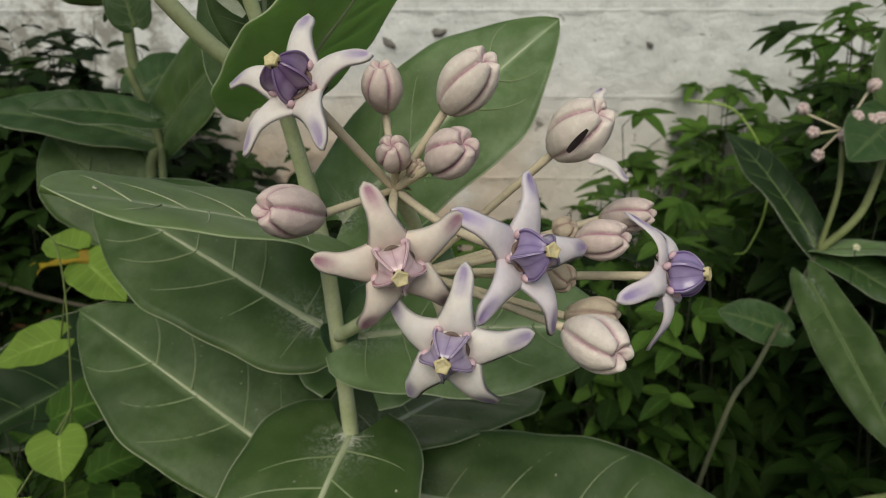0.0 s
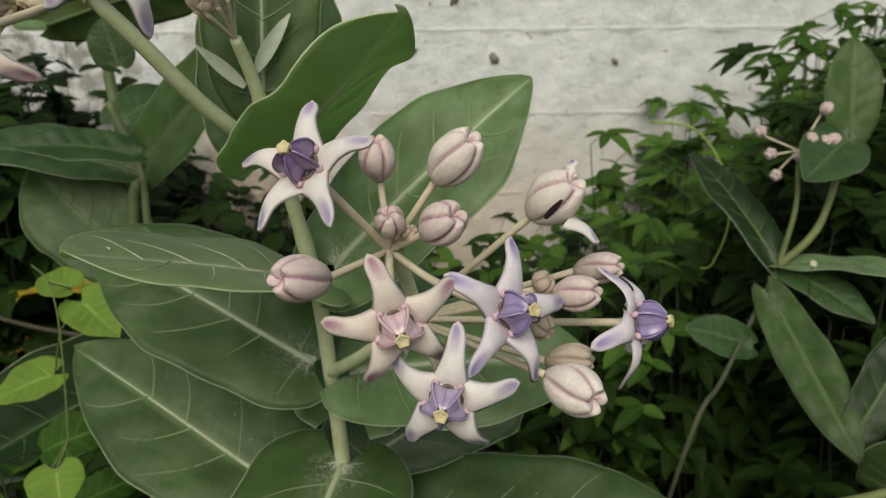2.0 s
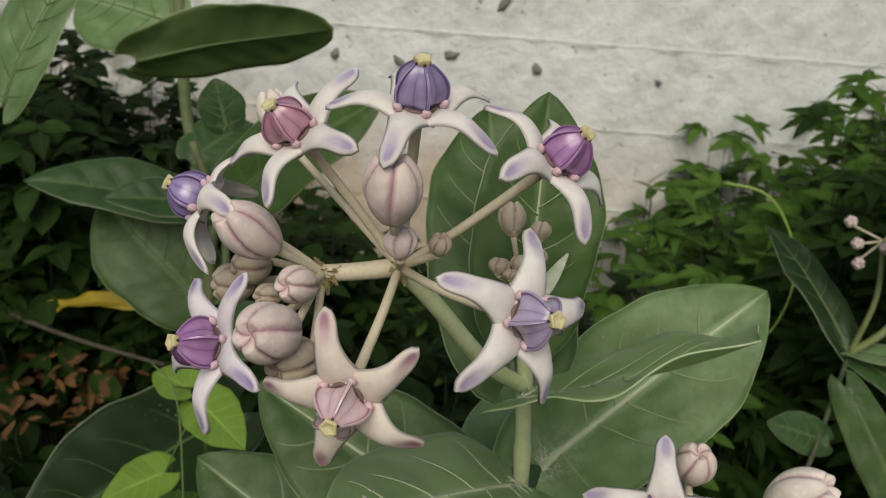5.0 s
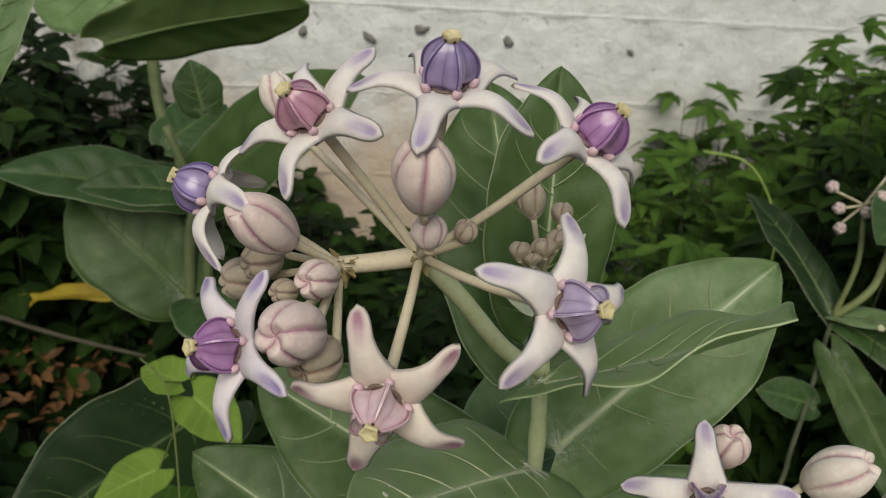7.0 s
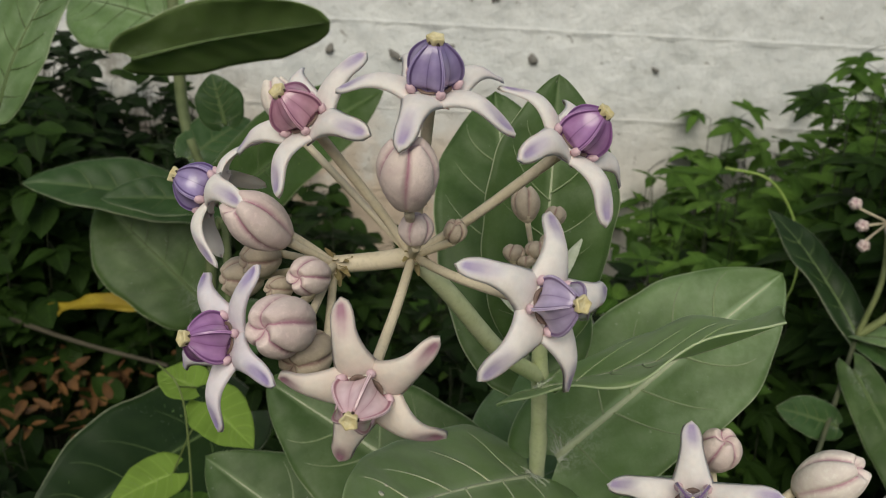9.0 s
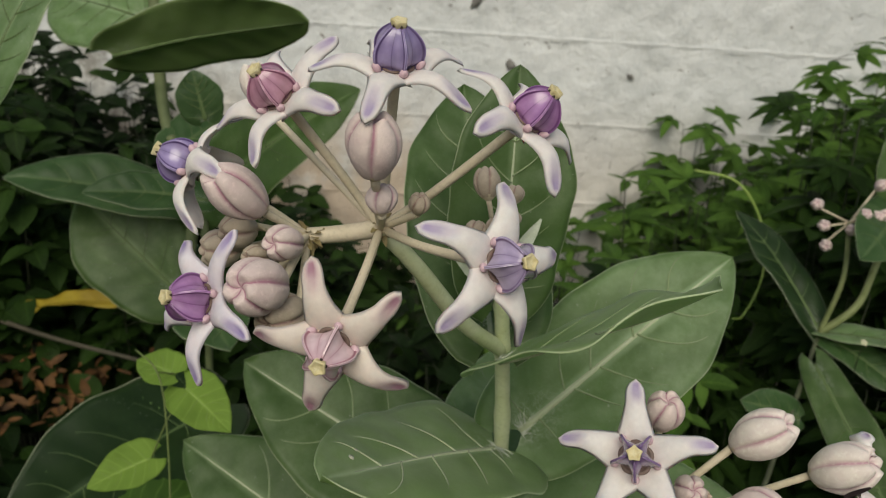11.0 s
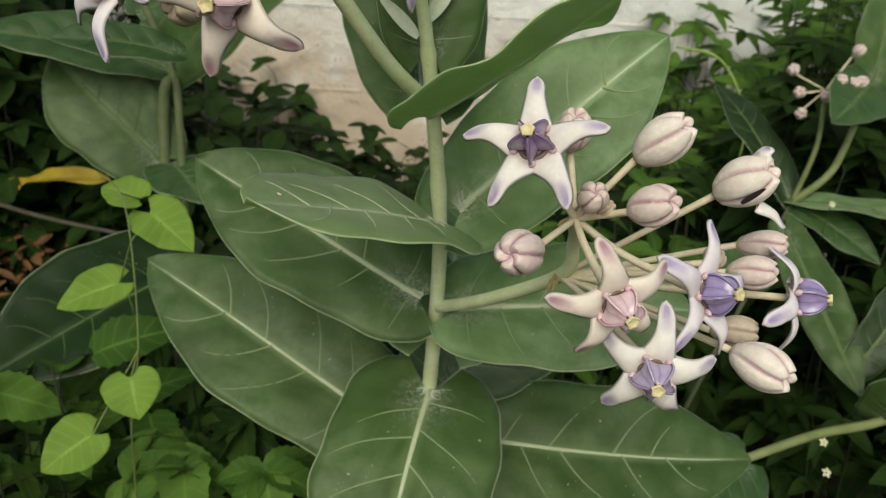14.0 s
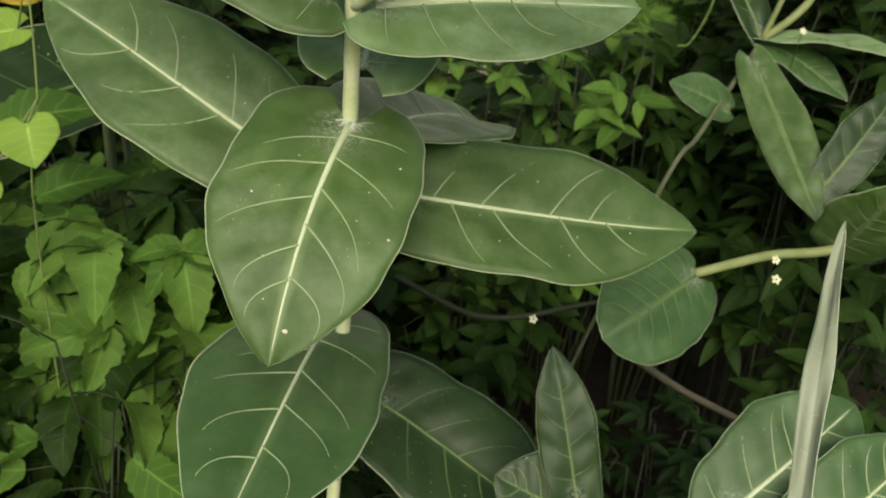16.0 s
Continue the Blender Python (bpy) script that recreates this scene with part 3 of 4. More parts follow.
def flower(plant, base, axis, h, reach, tipz, phase, crown, petals, label, skip=()):
    """An open flower: cup, five petals, five crown lobes with their knobs, stigma."""
    m0 = axis_frame(base, axis, phase)
    key = ("cup", petals.name)
    if key not in CACHE:
        rows = []
        for r, z in ((0.0, -0.0030), (0.0022, -0.0030), (0.0042, -0.0016), (0.0056, -0.0002), (0.0060, 0.0006), (0.0048, 0.0010), (0.0, 0.0010)):
            rows.append([(r * math.cos(a), r * math.sin(a), z) for a in (2 * math.pi * j / 20 for j in range(20))])
        CACHE[key] = grid_mesh("flower", rows, [[(0.3, 0.9)] * 20] * 7, closed=True)
    cup = part("flower", CACHE[key], petals, plant, label, m0)
    if "throat" not in CACHE:
        rows = [[(rr * (1 + 0.05 * math.cos(5 * a)) * math.cos(a), rr * (1 + 0.05 * math.cos(5 * a)) * math.sin(a), zz) for a in (2 * math.pi * j / 30 for j in range(30))]
                for rr, zz in ((0.0, 0.0008), (0.0050, 0.0011), (0.0057, 0.0014), (0.0055, 0.0017), (0.0046, 0.0016))]
        CACHE["throat"] = grid_mesh("throat", rows, closed=True)
    part("throat", CACHE["throat"], THROAT, cup, "dark maroon ring", m0)
    for k in range(5):
        turn = Matrix.Rotation(2 * math.pi * k / 5, 4, 'Z')
        half_turn = Matrix.Rotation(2 * math.pi * (k + 0.5) / 5, 4, 'Z')
        if k not in skip:
            part("petal", petal_mesh(reach, tipz, hash((round(base[0] * 1e4), k)) % 1000), petals, cup, "", m0 @ turn)
        for name, make, mat, mm in (("crown_lobe", lambda: crown_lobe_mesh(h, 0.44 if crown == "dark" else 0.62), CROWN[crown], half_turn), ("knob", knob_mesh, KNOB, half_turn),
                                    ("pollen_slot", lambda: slot_mesh(h), POLLEN, half_turn)):
            key = (name, round(h, 4), mat.name)
            if key not in CACHE:
                CACHE[key] = make()
            part(name, CACHE[key], mat, cup, "", m0 @ mm)
    key = ("star", round(h, 4))
    if key not in CACHE:
        CACHE[key] = star_mesh(h)
    part("stigma", CACHE[key], STIGMA, cup, "pale yellow five-cornered stigma", m0)
    return cup


def bud_mesh(length, radius, twist=0.3, seed=0):
    """A closed bud: five swollen, slightly unequal lobes, widest past the middle, that meet in narrow seams and swirl into a blunt puckered tip."""
    rnd = random.Random(seed)
    uneven = [rnd.uniform(-0.05, 0.05) for _ in range(5)]
    lean = (rnd.uniform(-0.06, 0.06), rnd.uniform(-0.06, 0.06))
    rows, uvs = [], []
    n, sides = 22, 60
    for i in range(n + 5):
        s = min(1.0, i / n)
        if s < 0.56:
            prof = 0.30 + 0.70 * math.sin(math.pi / 2 * s / 0.56) ** 0.85
        else:
            prof = 1 - 0.50 * ((s - 0.56) / 0.44) ** 2.3
        prof *= min(1.0, 0.35 + 9 * s)
        sink = max(0, i - n)
        row, uv = [], []
        for j in range(sides):
            a = 2 * math.pi * j / sides
            g = abs(math.cos(2.5 * a))
            lobe = int(((a + math.pi / 5) % (2 * math.pi)) / (2 * math.pi / 5)) % 5
            seam = max(0.0, 1 - g / 0.5) ** 1.4
            r = radius * prof * (1 + uneven[lobe] * g * s - 0.15 * seam * min(1, 2.2 * s) - 0.07 * (1 - g)) * (1 - sink / 4.0)
            z = length * s + 0.07 * length * max(0, s - 0.6) / 0.4 * (g - 0.75) - 0.030 * length * sink * (0.5 + g * 0.5)
            b = a + twist * s * s + 0.16 * sink
            row.append((r * math.cos(b) + lean[0] * radius * s, r * math.sin(b) + lean[1] * radius * s, z))
            uv.append((s, min(1.0, seam * min(1, 0.3 + s) + 0.16 * sink)))
        rows.append(row)
        uvs.append(uv)
    return grid_mesh("flower_bud", rows, uvs, closed=True)


def sepal_mesh(radius):
    s = Sheaf()
    for k in range(5):
        a = 2 * math.pi * (k + 0.5) / 5
        out = Vector((math.cos(a), math.sin(a), 0.35))
        s.leaflet(Vector((0, 0, -0.0006)), out, Vector((-math.cos(a) * 0.3, -math.sin(a) * 0.3, 1)), radius * 0.75, radius * 0.5, -0.3, 0.3, 4)
    return s.mesh("sepals")


def bud(plant, base, apex, radius, mat=None, turn=0, label=""):
    base, apex = Vector(base), Vector(apex)
    length = 0.90 * (apex - base).length
    radius *= 1.06
    m = axis_frame(base, apex - base, turn)
    ob = part("flower_bud", bud_mesh(length, radius, 0.3, round(1e4 * base.x) % 97), mat or BUD, plant, label, m)
    part("calyx", sepal_mesh(radius), STALK, ob, "", m)
    return ob


def stalk(plant, a, b, r=0.0013, sag=0.0, name="flower_stalk", mat=None, r1=None):
    a, b = Vector(a), Vector(b)
    mid = (a + b) / 2 + Vector((0, 0, sag))
    return tube(name, [a, mid, b], r, r1 or r * 1.15, mat or STALK, plant, 12, 8)


def bracts(plant, at, size, count, seed):
    rnd = random.Random(seed)
    s = Sheaf()
    for _ in range(count):
        d = Vector((rnd.uniform(-1, 1), rnd.uniform(-1, 0.4), rnd.uniform(-0.7, 0.9))).normalized()
        s.leaflet(Vector(at) + d * size * 0.5, d + Vector((rnd.uniform(-0.4, 0.4), 0, rnd.uniform(-0.4, 0.4))), Vector((0, -0.3, 1)), size * rnd.uniform(0.6, 1.2), size * 0.35, 0.3, 0.4, 3)
    return tagged(part("bract_tuft", s.mesh("bract_tuft"), BRACT, plant, "dry olive-brown bracts"), kind="stuff")


# ---- ground and wall ----
bm = bmesh.new()
bmesh.ops.create_grid(bm, x_segments=90, y_segments=90, size=30)
for v in bm.verts:
    near = math.exp(-(v.co.length / 6) ** 2)
    v.co.z = 0.06 * near * noise.noise(v.co * 1.7) + 0.5 * (1 - near) * 0.2 * noise.noise(v.co * 0.15) - 0.02
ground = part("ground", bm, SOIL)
tagged(ground, "soil under dense weeds, darkened for their shade", "ground", kind="structure")

WALL_M = pose(*(0, 1.9043, 0.1086), 0, 0, -3)
WALL_M.translation.z = 0
COURSE, BLOCK = 0.1988, 0.4207
bm = bmesh.new()
bmesh.ops.create_cube(bm, size=1, matrix=Matrix.Translation((0, 0.11, 0.9)) @ Matrix.Diagonal((12, 0.18, 1.9, 1)))
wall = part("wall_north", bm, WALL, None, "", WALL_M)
tagged(wall, "whitewashed concrete block wall, weathered and stained near its foot", "wall", kind="structure")


def block_mesh(w, h, d, seed):
    """A block face with worn, rounded arrises and an uneven, thickly painted front."""
    rnd = random.Random(seed)
    nx, nz = 24, 12
    fxs = [2 * j / nx - 1 for j in range(nx + 1)]
    fzs = [2 * i / nz - 1 for i in range(nz + 1)]
    rows = []
    for i, fz in enumerate(fzs):
        row = []
        for j, fx in enumerate(fxs):
            e = max(abs(fx) ** 14, abs(fz) ** 10)
            y = -d - (1 - e) * (0.0065 * noise.noise(Vector((fx * 3.5 + seed * 3.1, fz * 2.0, seed))) + 0.0035 * noise.noise(Vector((fx * 9, fz * 4.5, seed + 7))))
            row.append((fx * w / 2, y, fz * h / 2))
        rows.append(row)
    return grid_mesh("block", rows)


blocks = [block_mesh(BLOCK, COURSE, 0.0195, k) for k in range(7)]
rnd = random.Random(5)
for row in range(9):
    z = 0.8813 + 0.95 * (1 - 0.8857) - COURSE * 4.5 + COURSE * row
    for col in range(-6, 8):
        x = 0.1997 + (col + (0.5 if row % 2 else 0)) * BLOCK
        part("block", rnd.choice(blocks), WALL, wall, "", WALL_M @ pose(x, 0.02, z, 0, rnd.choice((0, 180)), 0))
for row in range(9):
    z = 0.8813 + 0.95 * (1 - 0.8857) - COURSE * 4 + COURSE * row
    path = [Vector((-2.4 + 0.04 * k, 0.0006 + 0.0024 * noise.noise(Vector((k * 0.5, row, 0))), z + 0.0012 * noise.noise(Vector((k * 0.3, row, 5))))) for k in range(121)]
    strip = [[p + Vector((0, dy, dz)) for p in path] for dy, dz in ((0.003, 0.0042), (-0.0028, 0.0006), (-0.0016, -0.003), (0.0006, -0.012))]
    part("mortar_joint", grid_mesh("mortar_joint", strip, flip=True), WALL, wall, "", WALL_M)
bm = bmesh.new()
bmesh.ops.create_cube(bm, size=1, matrix=Matrix.Translation((0, 0.11, 1.9)) @ Matrix.Diagonal((12, 0.24, 0.1, 1)))
bmesh.ops.bevel(bm, geom=bm.edges[:], offset=0.012, segments=2, affect='EDGES')
part("coping", bm, WALL, wall, "", WALL_M)


def chip_mesh(w, h, slant, seed):
    """A ragged chip of bare dark mortar that stands out where the whitewash has flaked."""
    rows = []
    for i in range(5):
        f = i / 4
        row = []
        for j in range(18):
            a = 2 * math.pi * j / 18
            r = (1 - f) * (1 + 0.55 * noise.noise(Vector((1.6 * math.cos(a), 1.6 * math.sin(a), seed))))
            x, z = 0.5 * w * r * math.cos(a), 0.5 * h * r * math.sin(a)
            row.append((x + slant * z, -0.0085 - 0.003 * f + 0.010 * (i == 0) + 0.0015 * noise.noise(Vector((40 * x, 40 * z, seed))), z))
        rows.append(row)
    return grid_mesh("chip", rows, closed=True)


for k, (x, z, w, h, slant) in enumerate(((0.108, 1.066, 0.026, 0.044, .6), (0.193, 0.921, 0.024, 0.028, -.4), (0.486, 0.912, 0.016, 0.016, -.3),
                                         (-0.010, 0.939, 0.036, 0.022, .2), (-0.129, 0.914, 0.026, 0.022, -.8), (-0.283, 0.921, 0.024, 0.020, .3))):
    part("chip", chip_mesh(w, h, slant, 3.7 * k), CHIP, wall, "dark chip in the whitewash", WALL_M @ pose(x, 0, z))

# ---- the flowering milkweed ----
N1, N2, N3, N4 = (-0.0549, 0.4145, 0.7135), (-0.0567, 0.3879, 0.7897), (-0.0602, 0.3676, 0.8526), (-0.07, 0.3401, 0.9199)
plant = thing("milkweed_plant", (-0.0531, 0.5314, 0.0466), "flowering milkweed with broad grey-green leaves and lilac-white flowers", "plant", "milkweed plants")
tube("stem", [(-0.0531, 0.5314, 0.0377), (-0.0514, 0.4694, 0.4629), (-0.0531, 0.4384, 0.6223), N1, N2, N3, N4, (-0.0762, 0.3259, 0.9562), (-0.0806, 0.3162, 0.9748)], 0.0062, 0.0026, STEM, plant, 60, 12,
     "pale green woolly stem", 0.02, ((0.66, 0.2, 0.012), (0.755, 0.2, 0.012), (0.83, 0.2, 0.012)))

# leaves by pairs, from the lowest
leaf(plant, (-0.062, 0.4827, 0.5293), (-0.1163, 0.2538, 0.5283), (0, -.5, .86), 0.124, .05, .10, seed=1, top=LEAF_DIM_TOP, label="broad dull green leaf hanging forward")
leaf(plant, (-0.0354, 0.5536, 0.4053), (0.1552, 0.4454, 0.3202), (.3, -.6, .75), 0.1284, .05, .12, seed=2, top=LEAF_SHADED, vein=VEIN_DULL)
leaf(plant, (-0.0443, 0.434, 0.6666), (0.185, 0.4175, 0.6545), (.05, -.62, .78), 0.100, .03, .10, bend=.035, seed=3, specks=((.62, .3, .0007), (.5, -.45, .0008), (.78, .2, .0007), (.4, .5, .0006)), label="broad green leaf with a pointed tip")
leaf(plant, (-0.0664, 0.4251, 0.6640), (-0.2604, 0.5199, 0.7551), (.15, -.72, .68), 0.1027, .02, .10, seed=4, wool=30, top=LEAF_SEMI)
leaf(plant, (-0.0549, 0.4092, 0.7171), (-0.0912, 0.2932, 0.6232), (0, -.6, .8), 0.1098, .10, .08, bend=.02, widest=.42, lobe=.80, back=.13, seed=5, wool=55, specks=((.88, -.2, .0016), (.45, .6, .0008), (.5, -.85, .0009), (.22, -.75, .0008), (.66, .35, .0005), (.8, .3, .0006), (.33, -.5, .0005)), label="heart-based leaf hanging towards the path")
leaf(plant, (-0.0487, 0.4251, 0.7038), (0.0726, 0.6377, 0.64), (-.2, -.6, .8), 0.1063, .06, .12, seed=6)
leaf(plant, (-0.0664, 0.3897, 0.795), (-0.2037, 0.4437, 0.8588), (.1, -.75, .65), 0.085, .0, .10, lobe=.75, back=.12, seed=7, wool=50, top=LEAF_SEMI)
leaf(plant, (-0.0443, 0.3826, 0.7923), (0.0877, 0.3543, 0.8083), (0, -.62, .78), 0.0797, .03, .08, lobe=.75, back=.12, seed=8, wool=60, top=LEAF_GREY_TOP)
leaf(plant, (-0.0496, 0.4234, 0.7481), (-0.0184, 0.5627, 0.8208), (-.1, -.88, .45), 0.094, .0, .10, lobe=.85, back=.12, widest=.4, seed=9, wool=40, top=LEAF_GREY_TOP)
leaf(plant, (-0.0638, 0.3614, 0.8543), (-0.1485, 0.279, 0.8925), (.04, -.20, .97), 0.075, .015, .06, wave=.012, girth=.7, pairs=4, lobe=.98, back=.12, widest=.35, point=.52, seed=10, wool=70, top=LEAF_DOWNY, vein=RIB, specks=((.82, .3, .0016), (.78, .38, .0009)), label="grey-green young leaf with a white downy base")
leaf(plant, (-0.0496, 0.372, 0.8579), (0.0558, 0.3871, 0.9535), (-.45, -.8, .4), 0.0762, .03, .10, lobe=.75, back=.14, seed=11, wool=80, top=LEAF_GREY_TOP)
leaf(plant, (-0.0726, 0.333, 0.9181), (-0.0115, 0.2604, 0.9837), (-.40, .36, .84), 0.0655, -.02, .16, wave=.02, lobe=.80, back=.08, widest=.45, point=.55, girth=.6, seed=12, wool=30, top=LEAF_DOWNY, under=LEAF_DOWNY, label="young leaf cupped along its edges")
leaf(plant, (-0.0744, 0.3454, 0.9217), (-0.085, 0.4411, 1.0279), (0, -.75, .66), 0.0744, .0, .10, top=LEAF_SEMI, pairs=5, girth=.7, seed=13)
leaf(plant, (-0.0744, 0.3348, 0.9456), (-0.0717, 0.3525, 1.0474), (.05, -1, .15), 0.0549, .02, .12, top=LEAF_SEMI, pairs=5, girth=.6, seed=14, label="upright young leaf at the tip of the shoot")

# the upper flower cluster
HUB, HUB2 = (-0.1293, 0.2843, 0.9934), (-0.155, 0.2887, 0.9881)
tube("flower_stem", [N4, (-0.093, 0.3118, 0.9456), (-0.1151, 0.2923, 0.9766), HUB], 0.0037, 0.0030, STEM, plant, 20, 10, "stout pale green flower stem")
tube("flower_stem", [HUB, (-0.1417, 0.2879, 0.9899), HUB2], 0.0034, 0.0030, STALK, plant, 10, 10)
bracts(plant, HUB, 0.0042, 18, 3)
bracts(plant, HUB2, 0.0046, 34, 4)


def bloom(hub, base, axis, h, reach, tipz, phase, crown, petals, label, sag=0.0, stalk_to=None):
    axis = Vector(axis).normalized()
    flower(plant, base, axis, h, reach, tipz, phase, crown, petals, label)
    b = Vector(base)
    foot = b - axis * 0.0028
    tube("flower_stalk", [hub, (Vector(hub) + foot) / 2 - axis * 0.006 + Vector((0, 0, sag)), foot], 0.0015, 0.0017, STALK, plant, 14, 8)


bloom(HUB, (-0.1625, 0.2731, 1.0387), (-.557,-.478,.679), 0.0141, 0.0266, 0.0015, 35, "rose", PETAL_WHITE, "open white flower with a rose-pink crown")
bloom(HUB, (-0.1272, 0.2549, 1.0518), (.02,-.36,.93), 0.0151, 0.0257, -0.0021, -4, "violet", PETAL_WHITE, "open white flower with a blue-violet crown")
bloom(HUB, (-0.0862, 0.2604, 1.0373), (.561,-.361,.745), 0.0145, 0.0261, -0.0014, -8, "purple", PETAL_WHITE, "open white flower with a purple crown")
bloom(HUB2, (-0.1928, 0.2824, 1.0133), (-.883,.0,.401), 0.0135, 0.023, -0.0097, 61, "violet", PETAL_WHITE, "nodding white flower with a pale violet crown")
bloom(HUB2, (-0.1837, 0.2523, 0.9771), (-.732,-.601,.322), 0.0146, 0.0266, 0.0015, 35, "purple", PETAL_LILAC, "lilac-tinted flower with a purple crown")
bloom(HUB, (-0.1426, 0.224, 0.9768), (-.232,-.972,-.041), 0.0146, 0.0257, -0.0023, 72, "pink", PETAL_CREAM, "fading cream flower with a pink crown")
bloom(HUB, (-0.0957, 0.2282, 1.0009), (.45,-.816,.362), 0.0143, 0.0264, -0.0042, 35, "lilac", PETAL_WHITE, "open white flower with a grey-lilac crown")


def bud_on(hub, base, apex, radius, mat=None, turn=0, sag=0.0, r=0.0013, label=""):
    bud(plant, base, apex, radius, mat, turn, label)
    stalk(plant, hub, base, r, sag)


bud_on(HUB, (-0.1322, 0.2452, 1.0204), (-0.1332, 0.2389, 1.0423), 0.0078, BUD_PINK, 54, label="plump closed pinkish bud")
bud_on(HUB, (-0.1296, 0.2528, 1.0074), (-0.1303, 0.254, 1.0178), 0.0049, BUD_PINK, 30)
bud_on(HUB, (-0.1171, 0.2737, 1.0024), (-0.1166, 0.2708, 1.0103), 0.0036, BUD_DULL)
bud_on(HUB2, (-0.1684, 0.2735, 1.0008), (-0.1843, 0.2607, 1.0177), 0.008, BUD_PINK, 20)
bud_on(HUB2, (-0.1568, 0.2714, 0.9912), (-0.1651, 0.2551, 0.9958), 0.0058, BUD_PINK)
bud_on(HUB2, (-0.1608, 0.256, 0.9816), (-0.1726, 0.2352, 0.9885), 0.0089, BUD_PINK, 15, label="plump closed pale pink bud with mauve seams")
bud_on(HUB2, (-0.1552, 0.2617, 0.9732), (-0.1666, 0.2469, 0.9706), 0.0075, BUD_DULL)
bud_on(HUB2, (-0.1742, 0.298, 0.9881), (-0.1869, 0.2896, 0.9872), 0.0066, BUD_DULL)
bud_on(HUB2, (-0.1806, 0.3026, 0.978), (-0.1953, 0.2951, 0.9788), 0.0071, BUD_DULL)
bud_on(HUB2, (-0.1682, 0.2794, 0.9835), (-0.1751, 0.2714, 0.9854), 0.004, BUD_DULL)
bud_on(HUB, (-0.1738, 0.3204, 1.0284), (-0.1797, 0.3229, 1.046), 0.0062, BUD)

# the lower flower cluster
HUBB = (-0.0168, 0.2631, 0.896)
SPOT = (-0.0106, 0.2967, 0.8552)
tube("flower_stem", [N2, (-0.0354, 0.3454, 0.8171), SPOT, (-0.0106, 0.2817, 0.8774), HUBB], 0.0037, 0.0028, STEM, plant, 24, 10)
bracts(plant, SPOT, 0.006, 12, 7)
bracts(plant, HUBB, 0.005, 10, 8)
bloom(HUBB, (-0.0433, 0.2342, 0.933), (-.364,-.715,.597), 0.0143, 0.026, 0.0024, -7, "dark", PETAL_WHITE, "open white flower with a deep violet crown")
bloom(HUBB, (-0.0136, 0.2115, 0.8852), (.166,-.985,-.049), 0.0131, 0.0239, -0.0035, 69, "pink", PETAL_CREAM, "fading cream flower with a pink crown")
bloom(SPOT, (0.0022, 0.2073, 0.8604), (-.182,-.982,.042), 0.0135, 0.0239, -0.0074, 46, "lilac", PETAL_WHITE, "white flower with a pale lilac crown")
bloom(HUBB, (0.0246, 0.2253, 0.8832), (.52,-.781,.348), 0.0142, 0.027, -0.0001, 35, "violet", PETAL_LILAC, "lilac-white flower with a violet crown")
bloom(SPOT, (0.0774, 0.2539, 0.8676), (.80,-.45,.2), 0.0142, 0.0254, -0.0081, 66, "violet", PETAL_LILAC, "side-facing lilac flower with a violet crown")
bud_on(HUBB, (-0.0201, 0.2729, 0.9216), (-0.0214, 0.2643, 0.9398), 0.0069, BUD_PINK, 10)
bud_on(HUBB, (0.0007, 0.2551, 0.9238), (0.0154, 0.2421, 0.9428), 0.0085, BUD, 30)
bud_on(HUBB, (-0.0158, 0.2545, 0.9055), (-0.0158, 0.2407, 0.9156), 0.0055, BUD_PINK, 5)
bud_on(HUBB, (-0.0034, 0.2413, 0.9078), (0.0086, 0.2259, 0.9184), 0.0075, BUD_PINK, 10)
bud_on(HUBB, (-0.0105, 0.2536, 0.9025), (-0.0077, 0.2479, 0.9085), 0.003, BUD_DULL)
bud_on(HUBB, (-0.0384, 0.2371, 0.8933), (-0.0533, 0.2145, 0.901), 0.0081, BUD_PINK, 0, label="closed pink bud turned sideways")
for a, b, reach in (((0.0467, 0.2493, 0.9132), (0.0608, 0.2431, 0.9044), 0.0173), ((0.047, 0.2538, 0.9224), (0.0489, 0.2541, 0.9301), 0.0097)):
    part("petal", petal_mesh(reach, 0.0, 3, 0.0006), PETAL_WHITE, plant, "loosened petal of a bud", Matrix.Translation(a) @ (Vector(b) - Vector(a)).to_track_quat('X', 'Z').to_matrix().to_4x4())
# no opening is cut: a black leaflet on the skin paints the slit's shade
s = Sheaf()
s.leaflet(Vector((0.0391, 0.2421, 0.9122)), Vector((0.0458, 0.2354, 0.9225)) - Vector((0.0391, 0.2421, 0.9122)), Vector((-.2, -1, .1)), 0.0106, 0.0015, 0.0, -0.2, 8)
part("bud_slit", s.mesh("bud_slit"), DARK, plant, "dark sheet on a bud for the shade in its slit")
bud_on(SPOT, (0.037, 0.2601, 0.909), (0.0517, 0.2439, 0.9264), 0.0092, BUD, 0, label="bud splitting open with one petal free")
bud_on(SPOT, (0.0567, 0.2712, 0.8835), (0.0741, 0.2591, 0.8896), 0.006, BUD_PINK)
bud_on(SPOT, (0.0447, 0.2516, 0.8796), (0.0605, 0.2397, 0.8863), 0.0066, BUD_PINK)
bud_on(SPOT, (0.0383, 0.2231, 0.8604), (0.0526, 0.2002, 0.8608), 0.0082, BUD, 10, label="plump pale bud with mauve seams")
bud_on(SPOT, (0.0419, 0.2491, 0.8546), (0.0602, 0.2409, 0.8581), 0.0062, BUD_DULL)
bud_on(SPOT, (0.0397, 0.2608, 0.8795), (0.0448, 0.2581, 0.8863), 0.0049, BUD_DULL)
bud_on(SPOT, (0.0371, 0.2533, 0.8695), (0.0436, 0.2453, 0.8671), 0.0049, BUD_DULL)

